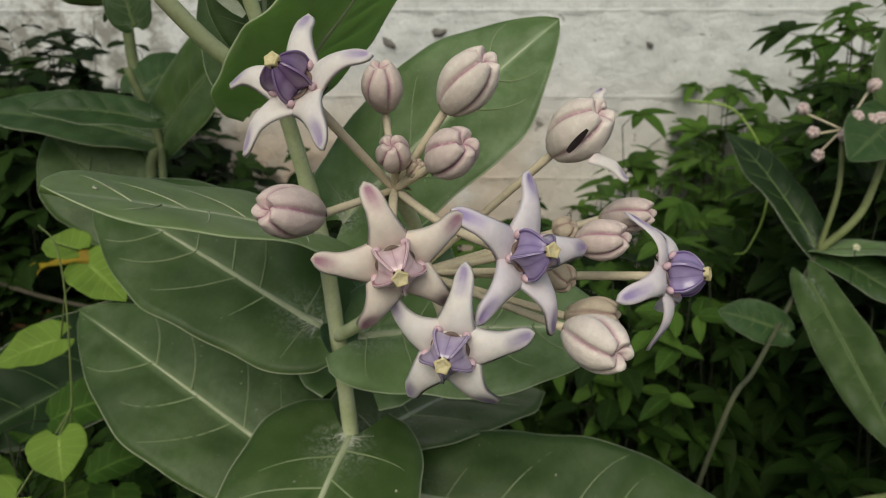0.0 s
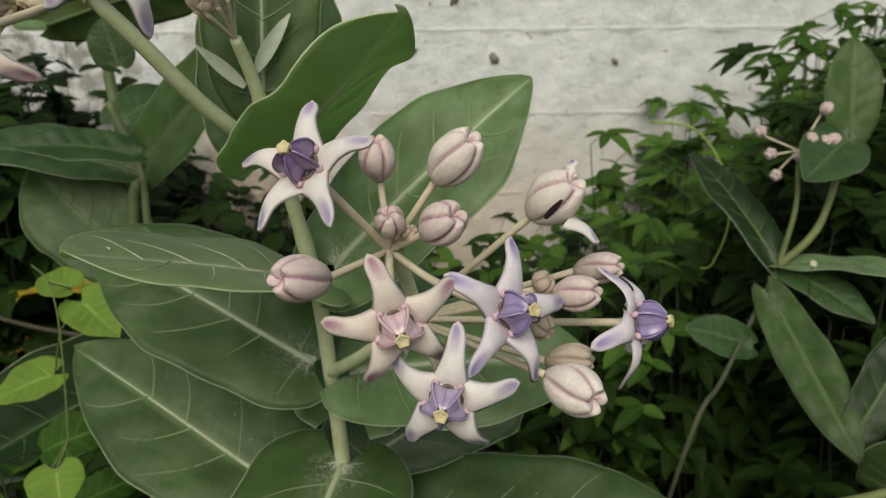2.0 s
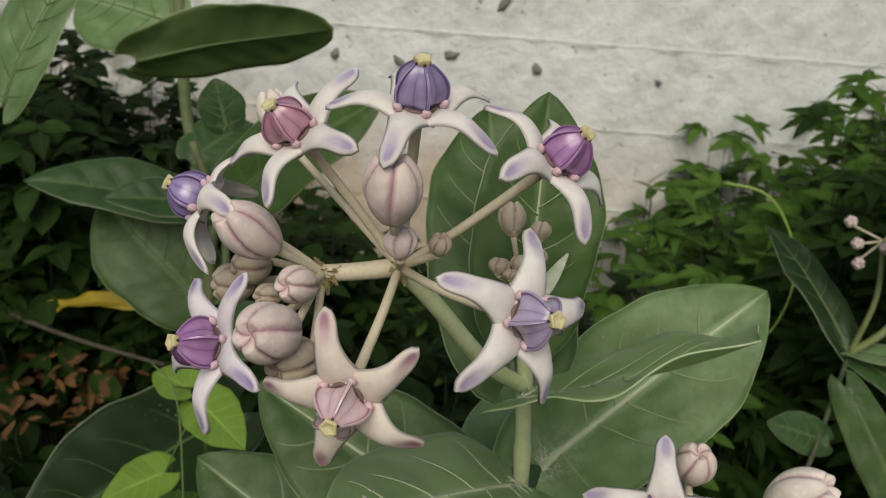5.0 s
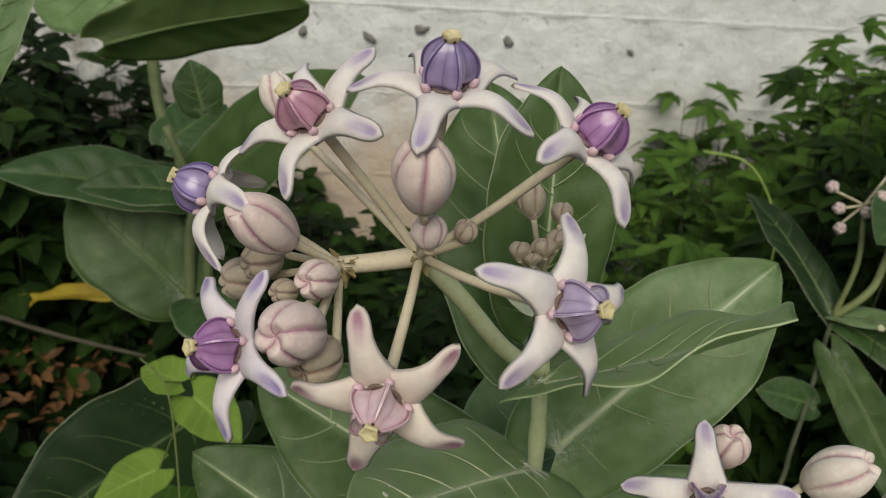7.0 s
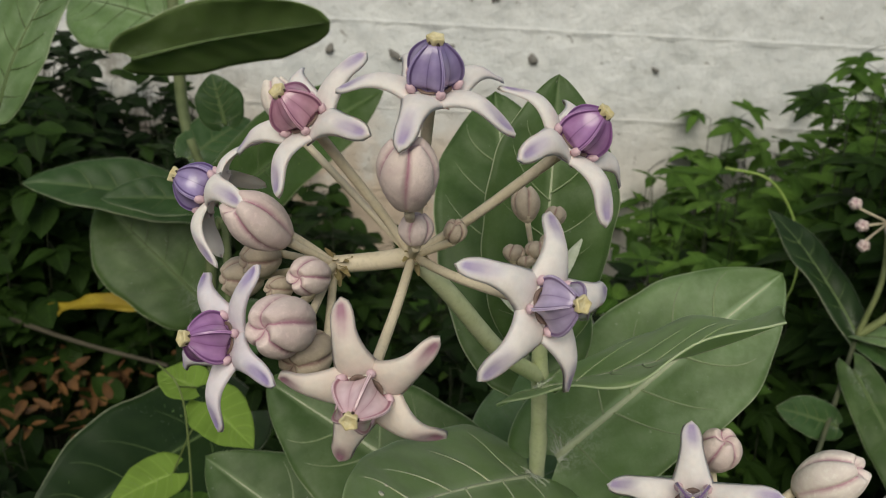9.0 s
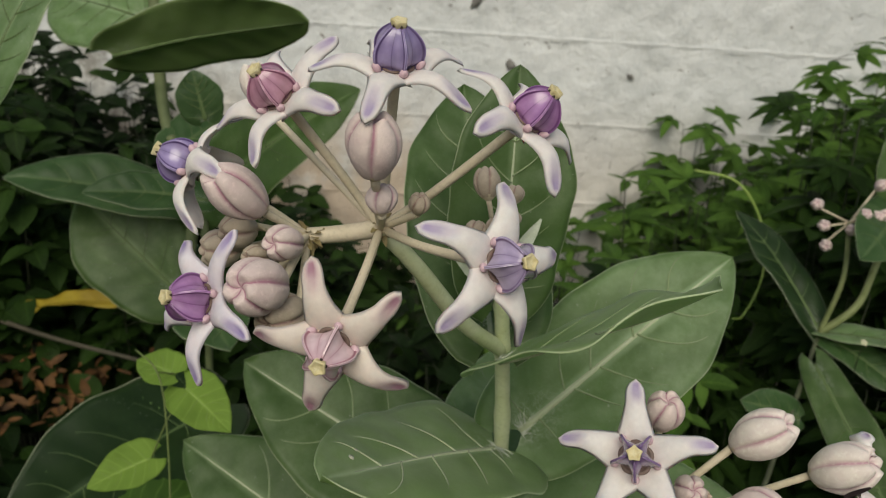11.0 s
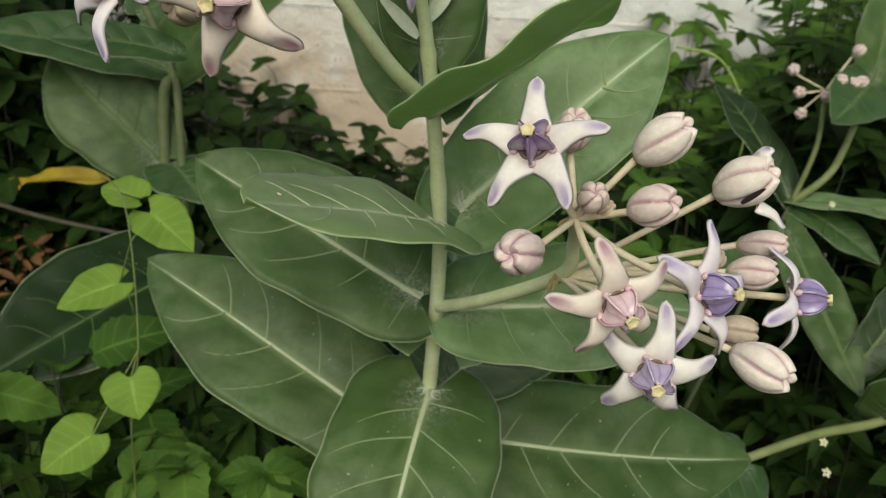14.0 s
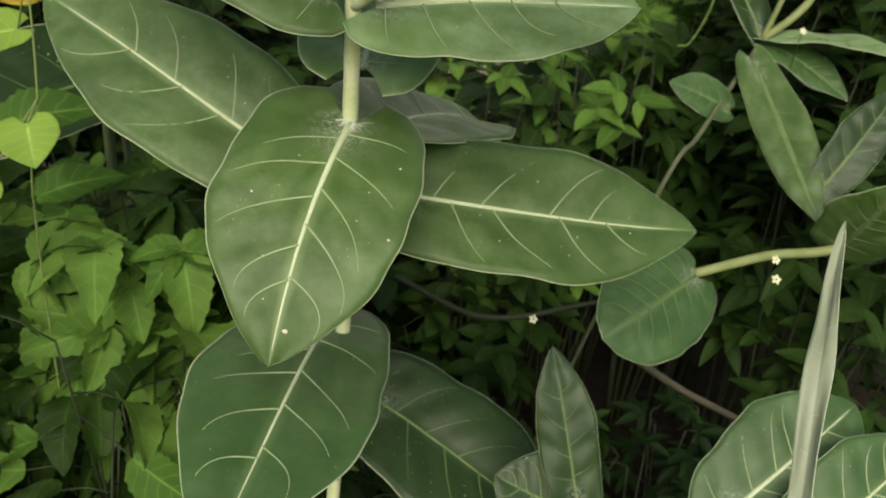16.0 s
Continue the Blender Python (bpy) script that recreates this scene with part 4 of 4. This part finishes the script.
# the young shoot tip: green buds and woolly leaves
for b, a, f in (((-0.0877, 0.3071, 0.9994), (-0.0893, 0.3121, 1.0124), 0.0051), ((-0.0781, 0.3057, 0.9986), (-0.0779, 0.3084, 1.0061), 0.0038), ((-0.0928, 0.3026, 0.9857), (-0.0921, 0.305, 0.9923), 0.004),
                ((-0.0835, 0.302, 0.9871), (-0.0842, 0.3047, 0.994), 0.0044), ((-0.0796, 0.3027, 0.9901), (-0.0787, 0.305, 0.9967), 0.0041), ((-0.088, 0.3014, 0.9841), (-0.0881, 0.3032, 0.9887), 0.0035)):
    bud_on((-0.0806, 0.3162, 0.9748), b, a, f, BUD_DULL, 0, 0, 0.0009)
for a, b, w in (((-0.0753, 0.3295, 0.9606), (-0.0602, 0.3313, 0.9854), .006), ((-0.0797, 0.3242, 0.9544), (-0.0974, 0.3171, 0.9721), .005)):
    s = Sheaf()
    s.leaflet(Vector(a), Vector(b) - Vector(a), Vector((0, -1, .3)), (Vector(b) - Vector(a)).length, w, 0.1, 0.4, 6)
    part("young_leaf", s.mesh("young_leaf"), WOOL, plant, "tiny white woolly leaf")

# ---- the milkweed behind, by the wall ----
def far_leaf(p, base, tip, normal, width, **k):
    k.setdefault("top", LEAF_DIM_TOP)
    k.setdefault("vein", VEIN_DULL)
    k.setdefault("pairs", 5)
    return leaf(p, base, tip, normal, width, **k)


left = thing("milkweed_plant", (-0.3543, 0.93, 0.0466), "tall dull green milkweed standing before the wall", "plant", "milkweed plants")
LN = (-0.3285, 0.8968, 0.8206)
tube("stem", [(-0.3543, 0.9389, 0.0377), (-0.3308, 0.8572, 0.7283), LN, (-0.3751, 0.9638, 0.905), (-0.387, 0.9868, 1.0147), (-0.3981, 1.0167, 1.1434)], 0.0062, 0.0071, STEM_DULL, left, 30, 10)
tube("stem", [(-0.3277, 0.9123, 0.0377), (-0.3073, 0.8382, 0.7351), (-0.3207, 0.877, 0.8215), (-0.3508, 0.8814, 0.9068)], 0.0044, 0.0044, STEM_DULL, left, 24, 8)
far_leaf(left, LN, (-0.5162, 0.85, 0.8610), (.2, -.5, .8), 0.078, seed=21, fold=.2)
far_leaf(left, (-0.2955, 0.8, 0.8577), (-0.4041, 0.76, 0.8726), (.1, -.6, .75), 0.046, seed=26, fold=.2)
far_leaf(left, LN, (-0.1452, 0.8, 0.9786), (-.3, -.8, .5), 0.105, seed=22, fold=.15, top=LEAF_TOP, label="broad grey-green leaf behind the flower stalks")
far_leaf(left, (-0.3352, 0.8563, 0.7251), (-0.4569, 0.8968, 0.833), (.3, -.9, .2), 0.1196, seed=23, top=LEAF_TOP)
far_leaf(left, (-0.283, 0.74, 0.9498), (-0.2934, 0.74, 0.9945), (.1, -.95, .25), 0.042, seed=24, arch=.03, widest=.45)
far_leaf(left, (-0.3999, 0.8653, 0.9903), (-0.1975, 0.8208, 1.0379), (.1, .78, .62), 0.0841, seed=25, arch=.03, point=.5)
far_leaf(left, (-0.3667, 0.932, 0.8731), (-0.3089, 1.0053, 0.91), (.2, -.6, .7), 0.0664, seed=28)
far_leaf(left, (-0.3374, 0.9704, 0.8064), (-0.4732, 0.9282, 0.8286), (.1, -.6, .75), 0.0709, seed=29)
far_leaf(left, (-0.3429, 0.8955, 0.7308), (-0.4538, 0.9164, 0.8029), (.3, -.9, .3), 0.1063, seed=30, top=LEAF_TOP)
far_leaf(left, (-0.3915, 0.9894, 1.0204), (-0.541, 1.0811, 1.0406), (.1, -.9, .3), 0.1151, seed=31, top=LEAF_GREY_TOP)
far_leaf(left, (-0.4115, 0.6078, 0.9804), (-0.3642, 0.6356, 1.081), (-.4, -.8, .3), 0.062, seed=32, top=LEAF_GREY_TOP)
far_leaf(left, (-0.2938, 0.8216, 0.6104), (-0.4584, 0.629, 0.5718), (.2, -.6, .78), 0.1329, fold=.40, seed=33, top=LEAF_SHADED, label="large dark leaf low on the stem")
far_leaf(left, (-0.3223, 0.854, 0.723), (-0.267, 0.7478, 0.7157), (.2, -.7, .7), 0.0797, seed=34)

# ---- the milkweed on the other side ----
right = thing("milkweed_plant", (0.3189, 0.7971, 0.0466), "slender milkweed with pale pink bud cluster among weeds", "plant", "milkweed plants")
RN = (0.4402, 0.8724, 0.6967)
RTOP = (0.5334, 0.9161, 0.8475)
tube("stem", [(0.1949, 0.7529, 0.0377), (0.2504, 0.6441, 0.5667), (0.3136, 0.7084, 0.6289), RN], 0.0022, 0.0026, STEM_SHADE, right, 30, 10, "thin leaning stem dimmed for the shade around it")
tube("stem", [RN, (0.4706, 0.8604, 0.7366), (0.501, 0.8865, 0.7686), RTOP], 0.0049, 0.004, STEM_MID, right, 20, 10)
far_leaf(right, (0.396, 0.8, 0.6882), (0.4175, 0.6176, 0.572), (-.35, -.75, .55), 0.056, seed=41, arch=.03, top=LEAF_TOP)
far_leaf(right, RN, (0.363, 0.9947, 0.8201), (.35, -.9, .25), 0.060, seed=42, top=LEAF_SHADED)
far_leaf(right, RN, (0.5531, 0.7473, 0.7132), (0, -.2, 1), 0.0531, seed=43, top=LEAF_GREY_TOP)
far_leaf(right, RN, (0.5107, 0.7742, 0.6567), (0, -.7, .7), 0.05, seed=44)
far_leaf(right, RTOP, (0.5421, 0.9492, 0.9687), (-.2, -.9, .3), 0.0664, seed=45, top=LEAF_TOP)
far_leaf(right, RTOP, (0.4332, 0.8187, 0.8138), (0, -.7, .7), 0.0753, seed=46)
far_leaf(right, (0.3636, 0.7579, 0.6409), (0.2822, 0.7455, 0.6702), (.1, -.8, .5), 0.0443, seed=47)
far_leaf(right, (0.424, 0.6492, 0.5879), (0.5051, 0.6938, 0.6942), (-.2, -.8, .5), 0.052, seed=48, top=LEAF_SHADED)
BH = (0.4606, 0.8946, 0.8366)
tube("flower_stem", [RN, (0.4516, 0.8681, 0.772), BH], 0.0035, 0.0027, STEM_MID, right, 12, 8)
rnd = random.Random(11)
for dx, dz in ((-.05, .02), (-.035, -.005), (-.022, -.03), (-.004, -.008), (.022, .008), (.022, .044), (.002, .012), (.032, .01)):
    c = Vector(BH) + Vector((dx, rnd.uniform(-.02, .01), dz))
    up = Vector((dx * 6, -.4, dz * 6 + .2)).normalized()
    b = part("flower_bud", bud_mesh(0.0168, 0.0075), BUD_PINK, right, "small round pink bud", axis_frame(c, up))
    stalk(right, BH, c, 0.0012)

# ---- the low branch and the leaves at its foot ----
low = thing("milkweed_plant", (0.7086, 0.6377, 0.0643), "low sprawling milkweed branch with broad leaves", "plant", "milkweed plants")
tube("stem", [(0.7971, 0.6643, 0.0377), (0.6643, 0.6377, 0.4629), (0.5491, 0.62, 0.578), (0.434, 0.6085, 0.5488), (0.3543, 0.5846, 0.5514), (0.2701, 0.558, 0.5426)], 0.006, 0.0044, STEM_MID, low, 26, 10, "yellow-green leaning stem")
far_leaf(low, (0.2701, 0.5562, 0.5408), (0.1608, 0.473, 0.5244), (.1, -.7, .7), 0.093, seed=51, top=LEAF_DIM_TOP, vein=VEIN_DULL, pairs=6, widest=.6, point=.42)
far_leaf(low, (0.4429, 0.6111, 0.5514), (0.4392, 0.555, 0.6435), (-.3, -.8, .5), 0.0797, seed=52, top=LEAF_TOP)

front = thing("milkweed_plant", (0.2214, 0.2923, 0.0643), "young milkweed shoots with upright grey leaves", "plant", "milkweed plants")
tube("stem", [(0.2214, 0.372, 0.0377), (0.2214, 0.3543, 0.2857), (0.2303, 0.3366, 0.4629)], 0.006, 0.005, STEM, front, 12, 10)
leaf(front, (0.1874, 0.2227, 0.557), (0.2338, 0.3437, 0.702), (-.75, -.6, .1), 0.0145, .03, .3, girth=.2, quilt=0, pairs=3, seed=53, top=LEAF_PALE, under=LEAF_PALE, vein=LEAF_PALE, label="upright pale grey leaf seen edge-on")
leaf(front, (0.2214, 0.3366, 0.4629), (0.3366, 0.3906, 0.5293), (-.2, -.6, .75), 0.093, .05, .1, seed=54, top=LEAF_DIM_TOP)
leaf(front, (0.2569, 0.3011, 0.4629), (0.372, 0.3543, 0.5249), (-.3, -.7, .6), 0.0797, .05, .1, seed=55, top=LEAF_DIM_TOP, under=LEAF_DIM_TOP)
tube("stem", [(0.1417, 0.4429, 0.0377), (0.1417, 0.4074, 0.2857), (0.1461, 0.3986, 0.4009)], 0.005, 0.004, STEM, front, 12, 8)
leaf(front, (0.1461, 0.3986, 0.4009), (0.1187, 0.4677, 0.5195), (-.1, -.9, .35), 0.0496, .02, .1, girth=.6, seed=56, top=LEAF_SHADED, vein=VEIN_DULL)
leaf(front, (0.1417, 0.3986, 0.4009), (0.0753, 0.4163, 0.4274), (.2, -.7, .6), 0.0709, .02, .1, seed=57, top=LEAF_SHADED, vein=VEIN_DULL)

# ---- climbing vine with heart-shaped leaves ----
vine = thing("heart_leaf_vine", (-0.2657, 0.4783, 0.0643), "thin hanging vine with bright heart-shaped leaves", "vine")
tube("vine_stem", [(-0.2834, 0.5049, 0.0643), (-0.279, 0.496, 0.578), (-0.2701, 0.5093, 0.6843), (-0.2746, 0.5314, 0.764), (-0.2817, 0.5403, 0.7994), (-0.3011, 0.558, 0.8083)], 0.0009, 0.0006, VINE, vine, 30, 6)
for b, t, nrm, w, sd in (((-0.265, 0.5524, 0.7801), (-0.2228, 0.5191, 0.7587), (.1, -.7, .7), .075, 1), ((-0.2735, 0.5572, 0.7891), (-0.3088, 0.5726, 0.7935), (.1, -.5, .85), .060, 2),
                         ((-0.2919, 0.5493, 0.7212), (-0.3392, 0.5281, 0.7052), (.1, -.6, .8), .066, 3), ((-0.2704, 0.4875, 0.6733), (-0.2603, 0.4653, 0.647), (0, -.8, .6), .078, 4),
                         ((-0.2943, 0.4654, 0.6386), (-0.3284, 0.4413, 0.619), (.1, -.6, .8), .078, 5)):
    b, t = Vector(b), Vector(t)
    t = b.lerp(t, .9)
    leaf(vine, b, t, nrm, w * 0.54, .05, .12, .1, .02, .3, .82, .2, seed=70 + sd, top=F_VINE, under=F_VINE, vein=VEIN_HEART, pairs=4, point=.9, girth=.4)
    stalk(vine, min(((-0.2701, 0.5093, 0.6843), (-0.2746, 0.5314, 0.764), (-0.2817, 0.5403, 0.7994), (-0.279, 0.496, 0.578)), key=lambda q: (Vector(q) - b).length), b, 0.0006, name="leaf_stalk", mat=VINE)

# ---- the dead leaf ----
dead = thing("fallen_leaf", (-0.5669, 1.116, 0.5957), "large yellow withered leaf caught in the weeds", "leaf")
leaf(dead, (-0.4871, 1.0894, 0.6179), (-0.651, 1.1426, 0.5736), (.1, -.45, .88), 0.030, .08, .5, wave=.03, seed=61, top=YELLOW, under=YELLOW, vein=YELLOW)

# ---- tendril, twigs, litter and small white flowers ----
tendril = thing("tendril", (0.3929, 1.0754, 0.8444), "thin pale green tendril curling down through the weeds", "vine")
tube("tendril_stem", [(0.3402, 1.0959, 0.8517), (0.3929, 1.0754, 0.8444), (0.4278, 1.0647, 0.807), (0.4457, 1.0497, 0.7548), (0.441, 1.0347, 0.7026), (0.4177, 1.0215, 0.6563), (0.4006, 1.0198, 0.6503)], 0.0022, 0.0011, VEIN_HEART, tendril, 40, 6)
for pts, ra, lab in ((((0.2544, 0.6022, 0.414), (0.2864, 0.5474, 0.4155), (0.342, 0.4878, 0.4148), (0.4038, 0.4449, 0.3904)), .0042, "pale bare branch low among the weeds"),
                     (((0.0114, 0.7655, 0.4032), (0.1129, 0.6953, 0.3958), (0.2341, 0.6769, 0.4339)), .0042, "dark bare branch under the leaves"),
                     (((-0.7072, 1.1666, 0.5585), (-0.5765, 1.1026, 0.5514), (-0.4309, 1.0155, 0.5636)), .004, "dry brown twig lying on the litter")):
    tw = thing("fallen_branch", pts[0], lab, "branch", "dry branches")
    # the dark branch borrows the stem colour with shade painted in
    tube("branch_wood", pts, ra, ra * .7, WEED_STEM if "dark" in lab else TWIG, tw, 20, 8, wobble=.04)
rnd = random.Random(31)
litter = Sheaf()
for _ in range(170):
    p = Vector((-0.6341, 1.1526, 0.4631)) + Vector((rnd.gauss(0, .10), rnd.gauss(0, .07), rnd.uniform(-.05, .03)))
    litter.leaflet(p, Vector((rnd.uniform(-1, 1), rnd.uniform(-1, 1), rnd.uniform(-.3, .5))), Vector((rnd.uniform(-.6, .6), rnd.uniform(-.9, .2), 1)), rnd.uniform(.012, .034), rnd.uniform(.006, .016), rnd.uniform(-.4, .6), .5, 6)
tagged(part("leaf_litter", litter.mesh("leaf_litter"), LITTER), "heap of dry orange-brown leaves among weeds", "litter", kind="stuff")
for at in ((0.1263, 0.5587, 0.4852), (0.3154, 0.5044, 0.5705), (0.431, 0.775, 0.7298), (0.3494, 0.5638, 0.5581)):
    wf = thing("white_flower", at, "tiny white five-petalled weed flower", "flower", "tiny white flowers")
    for k in range(5):
        s = Sheaf()
        a = 2 * math.pi * k / 5
        s.leaflet(Vector(at) + Vector((math.cos(a), .65 * math.sin(a), .75 * math.sin(a))) * .0009, Vector((math.cos(a), .65 * math.sin(a), .75 * math.sin(a))), Vector((0, -.75, .65)), .0036, .0022, .15, .2, 4)
        part("petal", s.mesh("petal"), WEED_PETAL, wf)
    tube("flower_stalk", [Vector(at) + Vector((0, .002, 0)), Vector(at) + Vector((.004, .01, -.05))], .0005, .0005, WEED_STEM, wf, 4, 5)

# ---- weeds ----
HEIGHTS = ((-1.6, 1.1), (-1.0, 1.04), (-.74, .98), (-.62, .84), (-.50, .74), (-.40, .66), (-.22, .60), (-.1, .53), (.08, .57), (.28, .70), (.45, .84), (.7, 1.03), (1.2, 1.28), (2.5, 1.35))


def top_of_weeds(x):
    for (a, ha), (b, hb) in zip(HEIGHTS, HEIGHTS[1:]):
        if a <= x <= b:
            return ha + (hb - ha) * (x - a) / (b - a)
    return .8


def weed(at, height, spread, shoots, size, mat, fingers, seed, label, name="weed", thick=0.34, low=0.25, serrate=0.0, droop=0.25, steps=6, gap=0.75, tilt=0.35, crease=0.25, ruck=0.0):
    """A leafy weed: thin branching stems and whorled or fingered leaves of many leaflets."""
    rnd = random.Random(seed)
    w = thing(name, at, label, "weed", "weeds")
    stems, leaves = Sheaf(), Sheaf()
    at = Vector(at)
    for _ in range(shoots):
        a = rnd.uniform(0, 6.283)
        out = Vector((math.cos(a), math.sin(a), 0)) * spread * math.sqrt(rnd.random())
        h = height * rnd.uniform(0.72, 1.0)
        path = spline([at + out * 0.15, at + out * 0.55 + Vector((0, 0, h * 0.5)), at + out + Vector((0, 0, h))], 8)
        stems.rows(tube_rows(path, 0.0024, 0.0009, 5), closed=True)
        nodes = max(4, int(h * (1 - low) / (size * gap)))
        for k in range(nodes):
            f = low + (1 - low) * (k + rnd.random() * 0.6) / nodes if k < nodes - 1 else 0.999
            p = path[min(8, int(f * 8))].lerp(path[min(8, int(f * 8) + 1)], f * 8 % 1)
            b = rnd.uniform(0, 6.283)
            d = Vector((math.cos(b), math.sin(b), rnd.uniform(-0.1, 0.7))).normalized()
            stem_len = size * rnd.uniform(0.35, 0.9)
            q = p + d * stem_len
            stems.rows(tube_rows([p, p.lerp(q, 0.5) + Vector((0, 0, 0.004)), q], 0.0009, 0.0006, 4), closed=True)
            up = Vector((rnd.uniform(-tilt, tilt), rnd.uniform(-.25 - tilt, tilt - .25), 1)).normalized()
            level = (d - up * d.dot(up)).normalized()
            for g in range(fingers):
                t = radians((g - (fingers - 1) / 2) * (250 / max(fingers, 3)) + rnd.uniform(-9, 9))
                dd = Matrix.Rotation(t, 3, up) @ level
                ln = size * (1 - 0.28 * abs(g - (fingers - 1) / 2) / max(1, fingers / 2)) * rnd.uniform(0.8, 1.1)
                leaves.leaflet(q, dd + Vector((0, 0, rnd.uniform(-.25, .25))), up, ln, ln * thick * rnd.uniform(.85, 1.15), droop * rnd.uniform(.4, 1.6), crease, steps, serrate, 0.0, ruck)
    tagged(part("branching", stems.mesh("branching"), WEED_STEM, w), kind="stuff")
    tagged(part("foliage", leaves.mesh("foliage"), mat, w), kind="stuff")
    return w


rnd = random.Random(21)
K = 0.8857
count = 0
for gy in range(9):
    for gx in range(26):
        x = -1.5 + 0.14 * gx + rnd.uniform(-.05, .05)
        y = 0.80 + 0.15 * gy + rnd.uniform(-.05, .05)
        h = top_of_weeds(x) * (0.62 + 0.38 * min(1, (y - .7) / .6)) * rnd.uniform(.85, 1.0)
        if y > 1.7 and x > 0:
            h *= 0.8
        if -.25 < x < .55 and y < 1.05:
            if rnd.random() < .7:
                continue
            h *= 0.5
        if abs(x) > 0.2 + y * 0.66:
            continue
        if -.95 < x < -.30 and y < 1.33:
            h = min(h, .36)
        if y > 1.4 and .05 < x < .75 and rnd.random() < .4:
            continue
        # nearer shrubs get the darker foliage, shade painted into their leaves
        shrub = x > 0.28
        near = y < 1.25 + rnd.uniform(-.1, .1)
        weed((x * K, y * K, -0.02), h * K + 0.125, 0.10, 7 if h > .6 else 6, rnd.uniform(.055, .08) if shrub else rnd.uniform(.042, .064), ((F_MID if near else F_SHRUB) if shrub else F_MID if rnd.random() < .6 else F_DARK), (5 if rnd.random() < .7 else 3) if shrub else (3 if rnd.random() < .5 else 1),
             100 + count, low=.5 if h > .5 else .35, thick=.38 if shrub else .62, gap=.75 if shrub else .42, label="dense green weed with fingered leaves" if shrub else "low green weed under the milkweed, darkened for its shade")
        count += 1

# low weeds close behind the stem, shade darkened into their foliage
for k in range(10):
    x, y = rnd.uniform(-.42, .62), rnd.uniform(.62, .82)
    weed((x * K, y * K, -0.02), (rnd.uniform(.16, .27) + (.16 if x < -.2 else 0)) * K + .1, 0.08, 6, rnd.uniform(.03, .045), F_DARK if k % 3 else F_MID, 5, 700 + k, "low green weed under the milkweed, darkened for its shade", low=.3)
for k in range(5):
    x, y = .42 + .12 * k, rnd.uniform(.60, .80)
    weed((x * K, y * K, -0.02), rnd.uniform(.14, .24) * K + .1, 0.10, 6, rnd.uniform(.03, .045), F_DARK, 5, 730 + k, "low green weed under the milkweed, darkened for its shade", low=.2)
# brighter weeds before the wall
for k, (x, y, h) in enumerate(((.16, 1.15, .62), (.26, 1.25, .68), (.08, 1.35, .58), (.34, 1.1, .66), (-.02, 1.5, .5), (.2, 1.5, .66), (-.28, .84, .47), (-.36, .92, .45), (-.2, .92, .45), (-.32, .76, .45), (-.75, 1.5, .74), (-.95, 1.5, .8))):
    weed((x * K, y * K, -0.02), h * K + 0.125, 0.09, 6, rnd.uniform(.05, .06), F_LUSH if k % 3 else F_SHRUB, 3, 750 + k, "bright green broad-leaved weed", thick=.5, low=.5)

# broad toothed weeds at the foot of the vine
for x, y, h, sd in ((-.30,.47,.41,1), (-.22,.53,.50,2), (-.36,.56,.52,3), (-.16,.60,.52,4), (-.26,.42,.35,5), (-.14,.48,.33,6), (-.40,.46,.38,7), (-.30,.66,.56,8), (-.46,.62,.55,9), (-.40,.74,.57,10), (-.52,.74,.57,11), (-.20,.70,.55,12)):
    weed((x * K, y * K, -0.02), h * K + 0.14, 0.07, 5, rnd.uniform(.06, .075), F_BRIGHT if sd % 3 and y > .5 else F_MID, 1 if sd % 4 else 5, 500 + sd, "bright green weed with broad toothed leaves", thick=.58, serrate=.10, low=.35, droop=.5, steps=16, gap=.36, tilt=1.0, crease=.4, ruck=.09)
